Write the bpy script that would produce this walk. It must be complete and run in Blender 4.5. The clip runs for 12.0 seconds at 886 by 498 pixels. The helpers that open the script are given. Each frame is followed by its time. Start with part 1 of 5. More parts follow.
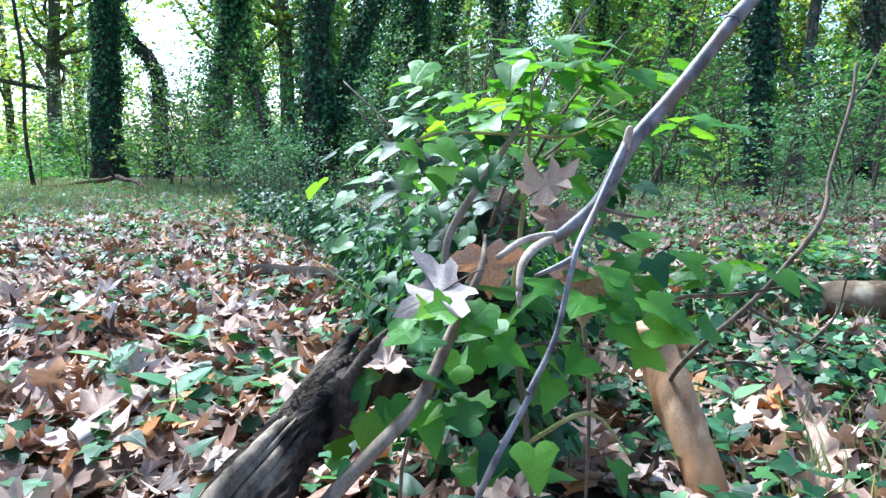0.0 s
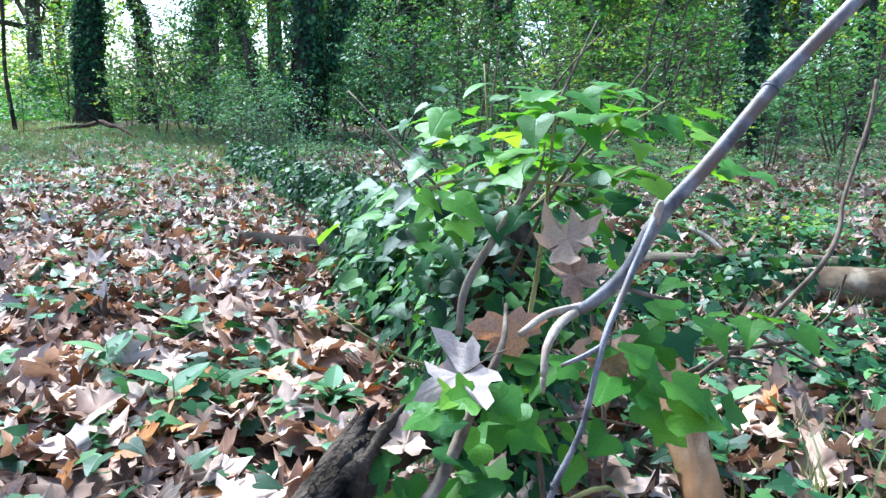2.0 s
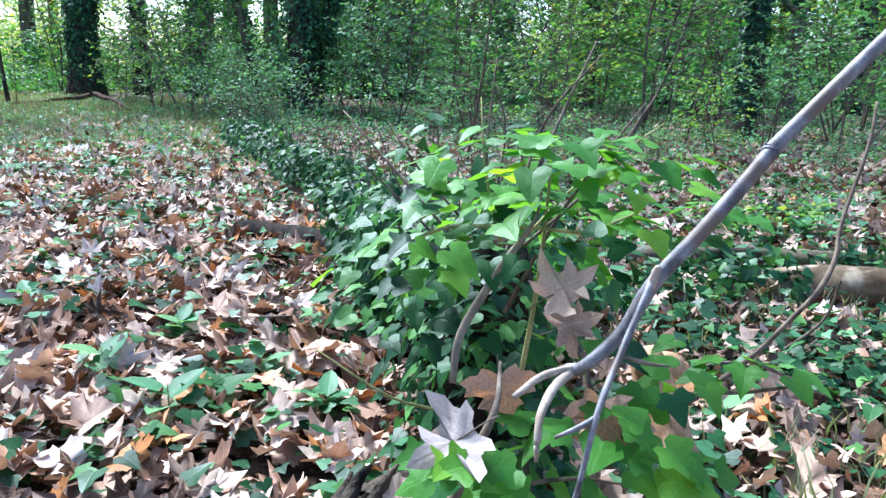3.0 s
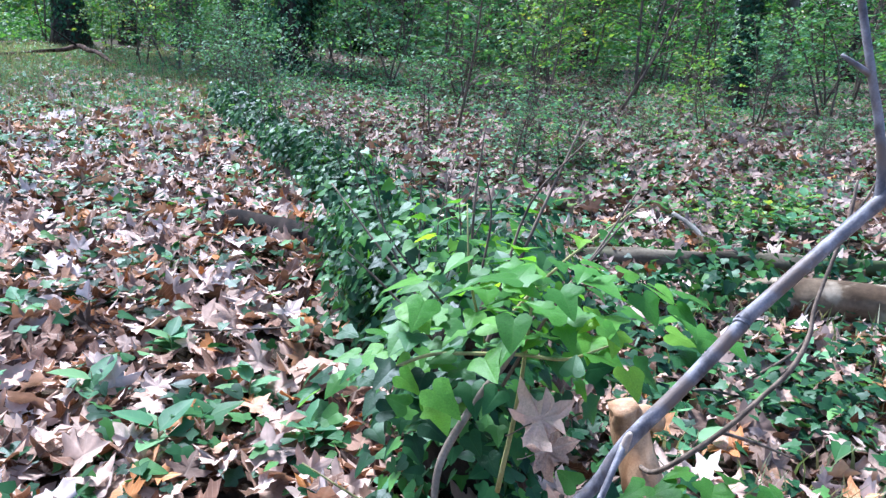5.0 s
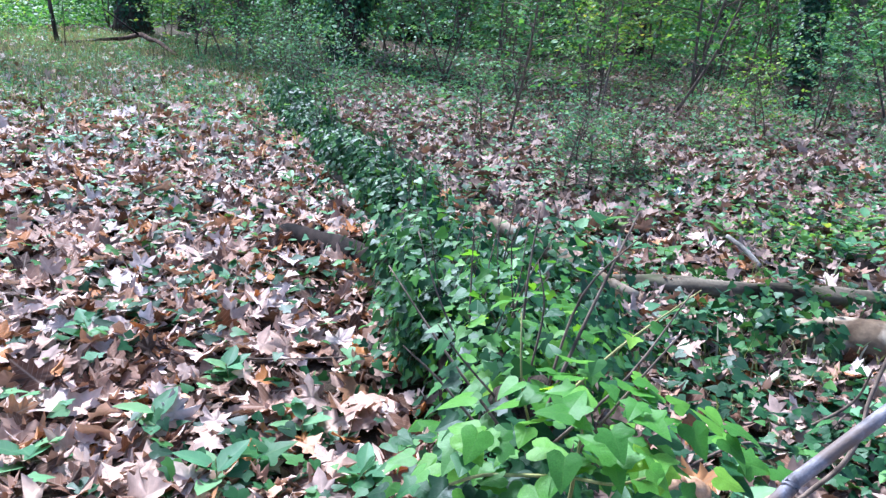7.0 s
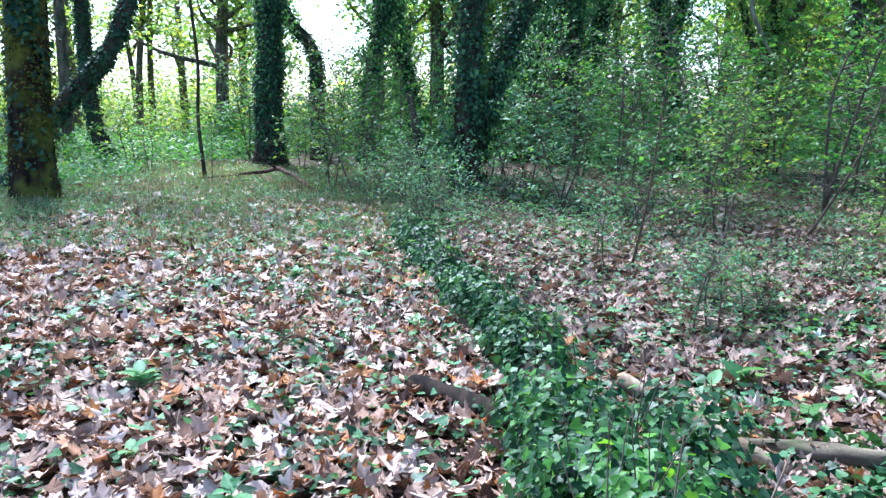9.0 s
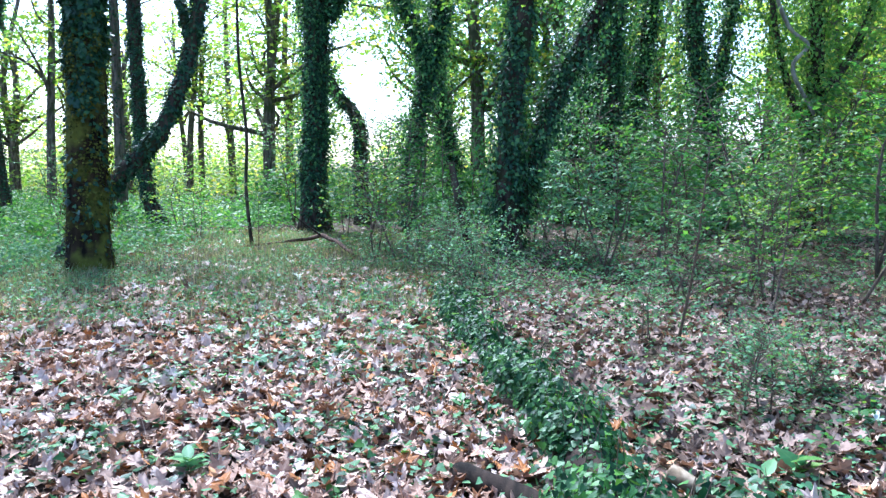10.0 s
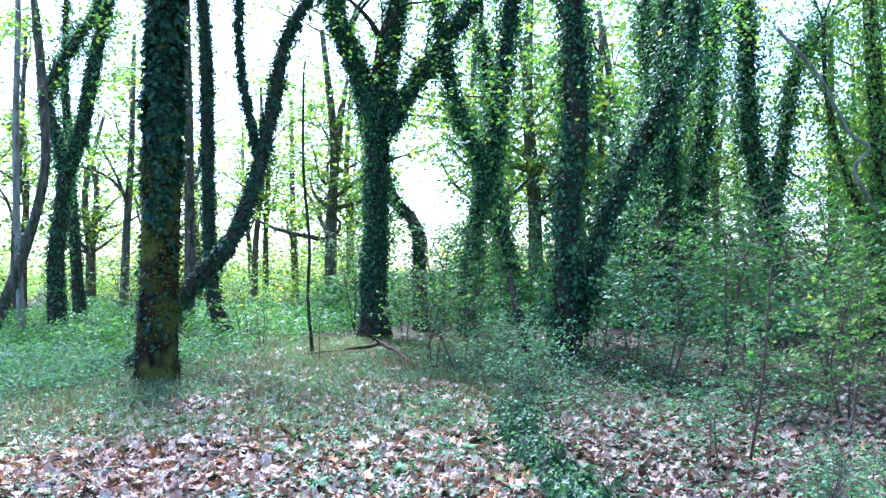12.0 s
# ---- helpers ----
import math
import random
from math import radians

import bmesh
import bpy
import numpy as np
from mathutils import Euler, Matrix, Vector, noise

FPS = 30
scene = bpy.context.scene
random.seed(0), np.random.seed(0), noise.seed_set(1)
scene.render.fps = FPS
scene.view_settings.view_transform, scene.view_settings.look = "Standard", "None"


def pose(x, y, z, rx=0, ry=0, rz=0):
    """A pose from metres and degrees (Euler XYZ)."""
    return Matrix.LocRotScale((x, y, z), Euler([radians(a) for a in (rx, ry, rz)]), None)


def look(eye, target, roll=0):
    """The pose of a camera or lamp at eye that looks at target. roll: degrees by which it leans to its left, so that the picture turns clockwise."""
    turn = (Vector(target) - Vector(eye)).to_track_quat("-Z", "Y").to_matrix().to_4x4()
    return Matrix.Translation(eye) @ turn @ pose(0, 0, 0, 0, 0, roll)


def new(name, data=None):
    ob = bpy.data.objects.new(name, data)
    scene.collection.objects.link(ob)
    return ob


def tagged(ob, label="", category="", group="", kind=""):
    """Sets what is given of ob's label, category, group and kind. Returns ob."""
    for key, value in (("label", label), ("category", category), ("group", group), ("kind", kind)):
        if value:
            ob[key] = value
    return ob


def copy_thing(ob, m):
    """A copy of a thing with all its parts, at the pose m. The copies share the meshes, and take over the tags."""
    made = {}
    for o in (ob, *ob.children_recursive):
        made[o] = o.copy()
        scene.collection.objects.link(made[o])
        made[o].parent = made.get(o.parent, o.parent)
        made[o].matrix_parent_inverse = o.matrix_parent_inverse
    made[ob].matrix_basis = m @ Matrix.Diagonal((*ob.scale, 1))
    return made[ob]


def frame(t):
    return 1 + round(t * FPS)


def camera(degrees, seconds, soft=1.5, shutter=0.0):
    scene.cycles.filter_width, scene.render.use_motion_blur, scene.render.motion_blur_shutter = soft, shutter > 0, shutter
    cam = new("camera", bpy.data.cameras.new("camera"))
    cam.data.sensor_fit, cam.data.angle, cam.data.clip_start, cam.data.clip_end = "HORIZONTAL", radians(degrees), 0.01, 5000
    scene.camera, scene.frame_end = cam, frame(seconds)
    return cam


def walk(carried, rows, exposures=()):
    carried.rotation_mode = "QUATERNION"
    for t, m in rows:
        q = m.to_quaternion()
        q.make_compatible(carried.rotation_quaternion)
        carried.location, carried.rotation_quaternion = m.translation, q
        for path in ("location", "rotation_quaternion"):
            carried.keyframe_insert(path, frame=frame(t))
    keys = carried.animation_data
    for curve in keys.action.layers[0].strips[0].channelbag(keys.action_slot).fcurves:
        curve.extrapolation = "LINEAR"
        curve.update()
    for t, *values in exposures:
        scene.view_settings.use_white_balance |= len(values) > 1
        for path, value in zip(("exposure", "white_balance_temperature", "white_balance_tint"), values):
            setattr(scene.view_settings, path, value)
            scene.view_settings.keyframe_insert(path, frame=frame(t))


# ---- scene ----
cam = camera(60.9, 12.0, soft=1.4)
METRES, EYE, TILT, LEAN, TURN = 1.6, 0.85, -7.0, 0.0, 0.0
ROWS = [
    (0.0, 0.0, 0.0, 0.0, -0.0, 0.0, -0.0),
    (0.5, -0.0059, 0.005, 0.0238, -0.26, -0.8, -0.17),
    (1.0, -0.0141, 0.0105, 0.0451, -0.52, -1.73, -0.41),
    (1.5, -0.0223, 0.0178, 0.0722, -0.75, -2.88, -0.7),
    (2.0, -0.0287, 0.0263, 0.1044, -0.95, -4.11, -0.94),
    (2.5, -0.0299, 0.0328, 0.1391, -1.08, -5.24, -1.2),
    (3.0, -0.0288, 0.0385, 0.177, -1.2, -6.26, -1.45),
    (3.5, -0.0285, 0.0422, 0.2175, -1.38, -7.15, -1.74),
    (5.5, -0.0323, 0.0455, 0.3991, -1.79, -10.9, -2.79),
    (6.0, -0.0382, 0.0502, 0.4395, -1.21, -11.69, -3.18),
    (6.5, -0.0426, 0.0519, 0.4741, 0.07, -12.0, -3.48),
    (8.5, -0.0768, 0.0152, 0.6232, 8.77, -5.64, -2.29),
    (9.0, -0.0915, 0.0141, 0.6927, 10.69, -3.56, -1.97),
    (9.5, -0.1006, 0.0034, 0.7572, 12.36, -1.44, -1.71),
    (10.0, -0.099, -0.015, 0.8132, 13.85, 0.78, -1.53),
    (10.5, -0.0928, -0.0338, 0.8585, 15.2, 3.08, -1.45),
    (11.0, -0.0822, -0.056, 0.8965, 16.47, 5.29, -1.42),
    (11.5, -0.0827, -0.0711, 0.9312, 17.47, 6.92, -1.44),
    (12.0, -0.0821, -0.0829, 0.9571, 18.29, 8.18, -1.45),
]
walk(cam, [(t, pose(0, 0, EYE, TILT, LEAN, TURN) @ pose(METRES * x, METRES * y, METRES * z, 90 + pitch, roll, yaw)) for t, x, y, z, yaw, pitch, roll in ROWS], exposures=[(0.0, 1.93, 5150, 4), (3.5, 1.86, 5150, 6), (5.4, 1.84, 5080, 15), (6.5, 1.85, 5080, 16), (9.0, 1.98, 5060, 9), (11.0, 2.11, 4840, 11), (12.0, 2.19, 4700, 12)])
world = bpy.data.worlds.new("sky")
scene.world = world
world.use_nodes = True
SUN_UP, SUN_LEFT = 52.0, 36.0
_sky = world.node_tree.nodes.new("ShaderNodeTexSky")
_sky.sky_type = "NISHITA"
_sky.sun_disc = False
_sky.sun_elevation = radians(SUN_UP)
_sky.sun_rotation = radians(-SUN_LEFT)
_sky.air_density, _sky.dust_density = 0.9, 2.6
world.node_tree.links.new(_sky.outputs[0], world.node_tree.nodes["Background"].inputs[0])
world.node_tree.nodes["Background"].inputs[1].default_value = 0.115
sun = new("sun", bpy.data.lights.new("sun", "SUN"))
sun.data.energy, sun.data.angle, sun.data.color = 3.9, radians(14), (1.0, 0.96, 0.9)
_sv = Vector((-math.sin(radians(SUN_LEFT)) * math.cos(radians(SUN_UP)), math.cos(radians(SUN_LEFT)) * math.cos(radians(SUN_UP)), math.sin(radians(SUN_UP))))
sun.matrix_world = look(_sv * 60, (0, 0, 0))

rng = np.random.default_rng(7)


# ---------------------------------------------------------------- materials
def nodes_of(name):
    m = bpy.data.materials.new(name)
    m.use_nodes = True
    nt = m.node_tree
    return m, nt, nt.nodes["Principled BSDF"]


def ramp(nt, fac, stops):
    r = nt.nodes.new("ShaderNodeValToRGB")
    el = r.color_ramp.elements
    while len(el) < len(stops):
        el.new(0.5)
    for e, (p, c) in zip(el, stops):
        e.position, e.color = p, (*c, 1)
    nt.links.new(fac, r.inputs[0])
    return r.outputs[0]


def calc(nt, op, a, b=None, c=None):
    n = nt.nodes.new("ShaderNodeMath")
    n.operation = op
    for i, v in enumerate((a, b, c)):
        if v is None:
            continue
        if isinstance(v, (int, float)):
            n.inputs[i].default_value = v
        else:
            nt.links.new(v, n.inputs[i])
    return n.outputs[0]


def mixed(nt, fac, a, b, blend="MIX"):
    n = nt.nodes.new("ShaderNodeMix")
    n.data_type, n.blend_type = "RGBA", blend
    for sock, v in ((n.inputs[0], fac), (n.inputs[6], a), (n.inputs[7], b)):
        if isinstance(v, (int, float)):
            sock.default_value = v
        elif isinstance(v, tuple):
            sock.default_value = (*v, 1)
        else:
            nt.links.new(v, sock)
    return n.outputs[2]


def noise_tex(nt, scale, detail=4.0, coord="Object", stretch=None):
    co = nt.nodes.new("ShaderNodeTexCoord").outputs[coord]
    if stretch:
        mp = nt.nodes.new("ShaderNodeMapping")
        mp.inputs["Scale"].default_value = stretch
        nt.links.new(co, mp.inputs[0])
        co = mp.outputs[0]
    n = nt.nodes.new("ShaderNodeTexNoise")
    n.inputs["Scale"].default_value, n.inputs["Detail"].default_value = scale, detail
    nt.links.new(co, n.inputs["Vector"])
    return n.outputs[0]


def bump(nt, bsdf, height, strength, dist):
    b = nt.nodes.new("ShaderNodeBump")
    b.inputs["Strength"].default_value, b.inputs["Distance"].default_value = strength, dist
    nt.links.new(height, b.inputs["Height"])
    nt.links.new(b.outputs[0], bsdf.inputs["Normal"])


def leaf_material(name, stops, rough=0.4, glow=0.35, vein=0.35, vein_colour=(0.35, 0.45, 0.15), spots=0.2, spec=0.5, warm=(1.25, 1.15, 0.55)):
    """A leaf: colour by leaf, veins along its own length, light let through."""
    m, nt, bsdf = nodes_of(name)
    rnd = calc(nt, "FRACT", calc(nt, "ADD", nt.nodes.new("ShaderNodeObjectInfo").outputs["Random"], nt.nodes.new("ShaderNodeNewGeometry").outputs["Random Per Island"]))
    col = ramp(nt, rnd, stops)
    uv = nt.nodes.new("ShaderNodeUVMap")
    sep = nt.nodes.new("ShaderNodeSeparateXYZ")
    nt.links.new(uv.outputs[0], sep.inputs[0])
    side = calc(nt, "ABSOLUTE", calc(nt, "SUBTRACT", sep.outputs[0], 0.5))
    rib = calc(nt, "SUBTRACT", 1.0, calc(nt, "SMOOTH_MIN", calc(nt, "MULTIPLY", side, 45.0), 1.0, 0.2))
    wave = calc(nt, "SINE", calc(nt, "MULTIPLY", calc(nt, "SUBTRACT", sep.outputs[1], calc(nt, "MULTIPLY", side, 1.3)), 40.0))
    veins = calc(nt, "MULTIPLY", calc(nt, "POWER", calc(nt, "MAXIMUM", wave, 0.0), 14.0), 0.5)
    lines = calc(nt, "MAXIMUM", calc(nt, "MAXIMUM", rib, 0.0), veins)
    blot = noise_tex(nt, 22.0, 5.0)
    col = mixed(nt, calc(nt, "MULTIPLY", lines, vein), col, vein_colour)
    col = mixed(nt, spots, col, ramp(nt, blot, [(0.3, (0.25, 0.25, 0.25)), (0.7, (1.5, 1.5, 1.5))]), "MULTIPLY")
    nt.links.new(col, bsdf.inputs["Base Color"])
    bsdf.inputs["Roughness"].default_value = rough
    bsdf.inputs["Specular IOR Level"].default_value = spec
    bump(nt, bsdf, calc(nt, "ADD", calc(nt, "MULTIPLY", lines, -0.6), blot), 0.2, 0.004)
    tr = nt.nodes.new("ShaderNodeBsdfTranslucent")
    nt.links.new(mixed(nt, 1.0, col, warm, "MULTIPLY"), tr.inputs[0])
    mx = nt.nodes.new("ShaderNodeMixShader")
    mx.inputs[0].default_value = glow
    nt.links.new(bsdf.outputs[0], mx.inputs[1])
    nt.links.new(tr.outputs[0], mx.inputs[2])
    nt.links.new(mx.outputs[0], nt.nodes["Material Output"].inputs[0])
    return m


def bark_material(name, dark, light, patch=None, patch_at=(0.5, 0.62), scale=9.0, stretch=(1, 1, 0.22), rough=0.9, depth=0.03, strength=0.8, patch_scale=1.6):
    m, nt, bsdf = nodes_of(name)
    fib = noise_tex(nt, scale, 8.0, stretch=stretch)
    fine = noise_tex(nt, scale * 7, 5.0)
    col = ramp(nt, fib, [(0.35, dark), (0.66, light)])
    col = mixed(nt, 0.35, col, ramp(nt, fine, [(0.3, (0.35, 0.35, 0.35)), (0.7, (1.4, 1.4, 1.4))]), "MULTIPLY")
    if patch:
        where = ramp(nt, noise_tex(nt, patch_scale, 6.0), [(patch_at[0], (0, 0, 0)), (patch_at[1], (1, 1, 1))])
        col = mixed(nt, where, col, patch)
    nt.links.new(col, bsdf.inputs["Base Color"])
    bsdf.inputs["Roughness"].default_value = rough
    bsdf.inputs["Specular IOR Level"].default_value = 0.4 if rough < 0.7 else 0.12
    bump(nt, bsdf, calc(nt, "ADD", fib, calc(nt, "MULTIPLY", fine, 0.3)), strength, depth)
    return m


IVY = leaf_material("ivy_leaf", [(0.0, (0.009, 0.036, 0.014)), (0.4, (0.018, 0.068, 0.022)), (0.75, (0.036, 0.115, 0.032)), (1.0, (0.09, 0.21, 0.045))], 0.45, 0.22, 0.07, (0.12, 0.25, 0.08), 0.2, 0.22)
IVY_YOUNG = leaf_material("young_ivy_leaf", [(0.0, (0.05, 0.16, 0.026)), (0.6, (0.09, 0.255, 0.036)), (0.93, (0.14, 0.33, 0.038)), (1.0, (0.22, 0.42, 0.04))], 0.44, 0.48, 0.1, (0.2, 0.36, 0.08), 0.25, 0.28, (1.6, 1.35, 0.36))
IVY_DARK = leaf_material("tree_ivy_leaf", [(0.0, (0.012, 0.04, 0.02)), (0.6, (0.027, 0.08, 0.034)), (1.0, (0.065, 0.15, 0.055))], 0.45, 0.16, 0.0, spots=0.1, spec=0.32)
IVY_LIGHT = leaf_material("hanging_ivy_leaf", [(0.0, (0.04, 0.125, 0.055)), (0.6, (0.085, 0.22, 0.09)), (1.0, (0.17, 0.33, 0.11))], 0.45, 0.45, 0.0, spots=0.1, spec=0.4)
GREEN = leaf_material("bush_leaf", [(0.0, (0.035, 0.13, 0.04)), (0.5, (0.065, 0.2, 0.05)), (0.88, (0.12, 0.28, 0.06)), (1.0, (0.19, 0.31, 0.06))], 0.5, 0.5, 0.1, spots=0.1, spec=0.28)
YELLOWGREEN = leaf_material("yellow_green_leaf", [(0.0, (0.08, 0.2, 0.04)), (0.6, (0.14, 0.3, 0.055)), (0.9, (0.25, 0.39, 0.065)), (1.0, (0.4, 0.4, 0.07))], 0.5, 0.52, 0.1, spots=0.1)
BLUEGREEN = leaf_material("herb_leaf", [(0.0, (0.065, 0.175, 0.08)), (0.6, (0.12, 0.29, 0.135)), (1.0, (0.22, 0.4, 0.17))], 0.5, 0.42, 0.2, (0.25, 0.4, 0.2), 0.15, 0.25)
# far foliage: haze and glare are put into these pale yellow stops
CANOPY = leaf_material("canopy_leaf", [(0.0, (0.09, 0.21, 0.045)), (0.5, (0.19, 0.33, 0.065)), (0.85, (0.34, 0.43, 0.09)), (1.0, (0.52, 0.48, 0.1))], 0.55, 0.6, 0.0, spots=0.05)
DEAD = leaf_material("dead_plane_leaf", [(0.0, (0.05, 0.026, 0.017)), (0.16, (0.14, 0.065, 0.035)), (0.32, (0.36, 0.21, 0.14)), (0.5, (0.5, 0.335, 0.245)), (0.74, (0.55, 0.405, 0.325)), (0.9, (0.66, 0.53, 0.46)), (0.94, (0.42, 0.17, 0.045)), (1.0, (0.34, 0.13, 0.035))], 0.6, 0.1, 0.4, (0.62, 0.48, 0.36), 0.4, 0.22, (1.2, 0.9, 0.6))
# dead leaves in duller browns, with the shade put into the colour
DEAD_DIM = leaf_material("dim_dead_leaf", [(0.0, (0.05, 0.03, 0.02)), (0.25, (0.16, 0.1, 0.07)), (0.6, (0.32, 0.215, 0.165)), (0.93, (0.46, 0.34, 0.275)), (1.0, (0.36, 0.17, 0.06))], 0.65, 0.08, 0.3, (0.3, 0.22, 0.16), 0.4, 0.2, (1.2, 0.9, 0.6))
DEAD_PALE = leaf_material("pale_dead_leaf", [(0.0, (0.42, 0.34, 0.3)), (1.0, (0.5, 0.42, 0.38))], 0.65, 0.25, 0.4, (0.32, 0.22, 0.17), 0.2, 0.4, (1.1, 0.9, 0.75))
DEAD_ROSE = leaf_material("rosy_dead_leaf", [(0.0, (0.56, 0.4, 0.31)), (1.0, (0.64, 0.46, 0.36))], 0.55, 0.32, 0.4, (0.36, 0.22, 0.16), 0.2, 0.4, (1.2, 0.85, 0.65))
DEAD_TAN = leaf_material("tan_dead_leaf", [(0.0, (0.42, 0.24, 0.14)), (1.0, (0.5, 0.33, 0.22))], 0.55, 0.25, 0.4, (0.3, 0.17, 0.1), 0.4, 0.4, (1.2, 0.85, 0.6))
PALE_LEAF = leaf_material("whitish_leaf", [(0.0, (0.55, 0.62, 0.58)), (1.0, (0.7, 0.74, 0.7))], 0.5, 0.3, 0.2, spots=0.1)
GRASS = leaf_material("grass_blade", [(0.0, (0.09, 0.145, 0.055)), (0.5, (0.19, 0.215, 0.105)), (1.0, (0.38, 0.335, 0.24))], 0.6, 0.35, 0.0, spots=0.0)
# lifted a little for the haze in front of the trunks
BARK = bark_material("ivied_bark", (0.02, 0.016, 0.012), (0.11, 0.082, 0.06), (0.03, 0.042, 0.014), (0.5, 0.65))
BARK_MOSS = bark_material("mossy_bark", (0.008, 0.006, 0.004), (0.05, 0.032, 0.018), (0.12, 0.125, 0.022), (0.46, 0.6), 7.0)
BARK_PALE = bark_material("pale_bark", (0.16, 0.14, 0.11), (0.42, 0.38, 0.31), None, scale=6.0)
# grey bark, paler than the near one, with distance haze in the colour
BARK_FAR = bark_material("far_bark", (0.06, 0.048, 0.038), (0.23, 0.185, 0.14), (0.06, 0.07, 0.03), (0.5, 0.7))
GREY_STEM = bark_material("grey_stem", (0.06, 0.052, 0.055), (0.25, 0.235, 0.245), (0.13, 0.095, 0.075), (0.5, 0.62), 45.0, (1, 1, 0.7), 0.55, 0.002, 0.7, 14.0)
TWIG = bark_material("brown_twig", (0.06, 0.045, 0.035), (0.2, 0.15, 0.11), None, scale=40.0, depth=0.001)
TWIG_GREY = bark_material("grey_twig", (0.09, 0.08, 0.065), (0.26, 0.23, 0.19), None, scale=30.0, depth=0.001)
GREEN_STEM = bark_material("green_stem", (0.2, 0.19, 0.07), (0.36, 0.34, 0.14), None, scale=40.0, depth=0.0008)
PALE_WOOD = bark_material("stripped_wood", (0.26, 0.2, 0.15), (0.52, 0.44, 0.36), None, scale=30.0, depth=0.001)
TAN_WOOD = bark_material("peeled_tan_wood", (0.24, 0.12, 0.05), (0.5, 0.31, 0.17), (0.38, 0.19, 0.08), (0.48, 0.6), 24.0, (1, 1, 0.15), 0.65, 0.003)
ROTTEN = bark_material("rotten_wood", (0.006, 0.005, 0.004), (0.095, 0.072, 0.054), (0.014, 0.011, 0.008), (0.45, 0.6), 22.0, (1, 1, 0.1), 0.9, 0.02, 1.0)
STEM_BROWN = bark_material("brown_ivy_stem", (0.1, 0.075, 0.055), (0.3, 0.24, 0.18), None, scale=30.0, depth=0.002)
RIB_WOOD = bark_material("weathered_rib_wood", (0.04, 0.03, 0.022), (0.28, 0.22, 0.16), None, scale=40.0, depth=0.003)
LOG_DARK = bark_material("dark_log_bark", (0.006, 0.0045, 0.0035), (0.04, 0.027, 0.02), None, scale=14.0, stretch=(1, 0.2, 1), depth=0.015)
LOG_PALE = bark_material("plane_log_bark", (0.07, 0.045, 0.025), (0.26, 0.19, 0.12), (0.42, 0.35, 0.25), (0.48, 0.62), 6.0, (0.4, 1, 1), 0.75, 0.006, 0.8, 5.0)
DEADWOOD = bark_material("red_brown_deadwood", (0.04, 0.024, 0.016), (0.19, 0.115, 0.08), None, scale=10.0, depth=0.01)
LOG_MOSS = bark_material("mossy_log_bark", (0.03, 0.024, 0.016), (0.2, 0.165, 0.115), (0.06, 0.08, 0.03), (0.46, 0.6), 8.0, (0.25, 1, 1), 0.9, 0.01)
MOSS = leaf_material("moss", [(0.0, (0.03, 0.036, 0.008)), (0.5, (0.085, 0.095, 0.016)), (1.0, (0.17, 0.16, 0.03))], 0.8, 0.2, 0.0, spots=0.1, spec=0.1)
SOIL, _nt, _b = nodes_of("forest_floor")
_c = ramp(_nt, noise_tex(_nt, 9.0, 9.0), [(0.3, (0.01, 0.007, 0.005)), (0.5, (0.035, 0.024, 0.016)), (0.62, (0.08, 0.055, 0.038)), (0.75, (0.035, 0.042, 0.017))])
_c = mixed(_nt, ramp(_nt, noise_tex(_nt, 0.28, 5.0), [(0.42, (0, 0, 0)), (0.6, (0.8, 0.8, 0.8))]), _c, ramp(_nt, noise_tex(_nt, 30.0, 6.0), [(0.3, (0.035, 0.032, 0.017)), (0.7, (0.1, 0.085, 0.05))]))
_nt.links.new(_c, _b.inputs["Base Color"])
_b.inputs["Roughness"].default_value = 0.95
_b.inputs["Specular IOR Level"].default_value = 0.1
bump(_nt, _b, noise_tex(_nt, 24.0, 8.0), 1.0, 0.04)


# ---------------------------------------------------------------- mesh tools
def mesh_object(name, v, f, mat, uv=None, smooth=True):
    """One mesh from numpy arrays: vertices, triangles, and a uv for each vertex."""
    me = bpy.data.meshes.new(name)
    v, f = np.asarray(v, np.float32), np.asarray(f, np.int32)
    me.vertices.add(len(v))
    me.vertices.foreach_set("co", v.ravel())
    me.loops.add(f.size)
    me.loops.foreach_set("vertex_index", f.ravel())
    me.polygons.add(len(f))
    me.polygons.foreach_set("loop_start", np.arange(0, f.size, 3, dtype=np.int32))
    me.polygons.foreach_set("use_smooth", np.full(len(f), smooth))
    if uv is not None:
        layer = me.uv_layers.new(name="UVMap")
        layer.data.foreach_set("uv", np.asarray(uv, np.float32)[f.ravel()].ravel())
    me.update(calc_edges=True)
    me.materials.append(mat)
    return new(name, me)


def part(ob, parent, label="", kind=""):
    ob.parent = parent
    return tagged(ob, label, kind=kind)


def thing(name, label, category, at=(0, 0, 0), group="", kind=""):
    e = new(name)
    e.location = at
    e.empty_display_size = 0.1
    return tagged(e, label, category, group, kind)


def joined(pieces):
    vs, fs, us, n = [], [], [], 0
    for v, f, u in pieces:
        vs.append(v), fs.append(f + n), us.append(u)
        n += len(v)
    return np.concatenate(vs), np.concatenate(fs), np.concatenate(us)


def unit(a):
    return a / np.maximum(np.linalg.norm(a, axis=-1, keepdims=True), 1e-9)


def frames_of(normal, tip):
    """Turns that lay a leaf's face along normal and its tip along tip."""
    z = unit(normal)
    x = unit(np.cross(tip, z))
    y = np.cross(z, x)
    return np.stack([x, y, z], axis=-1)


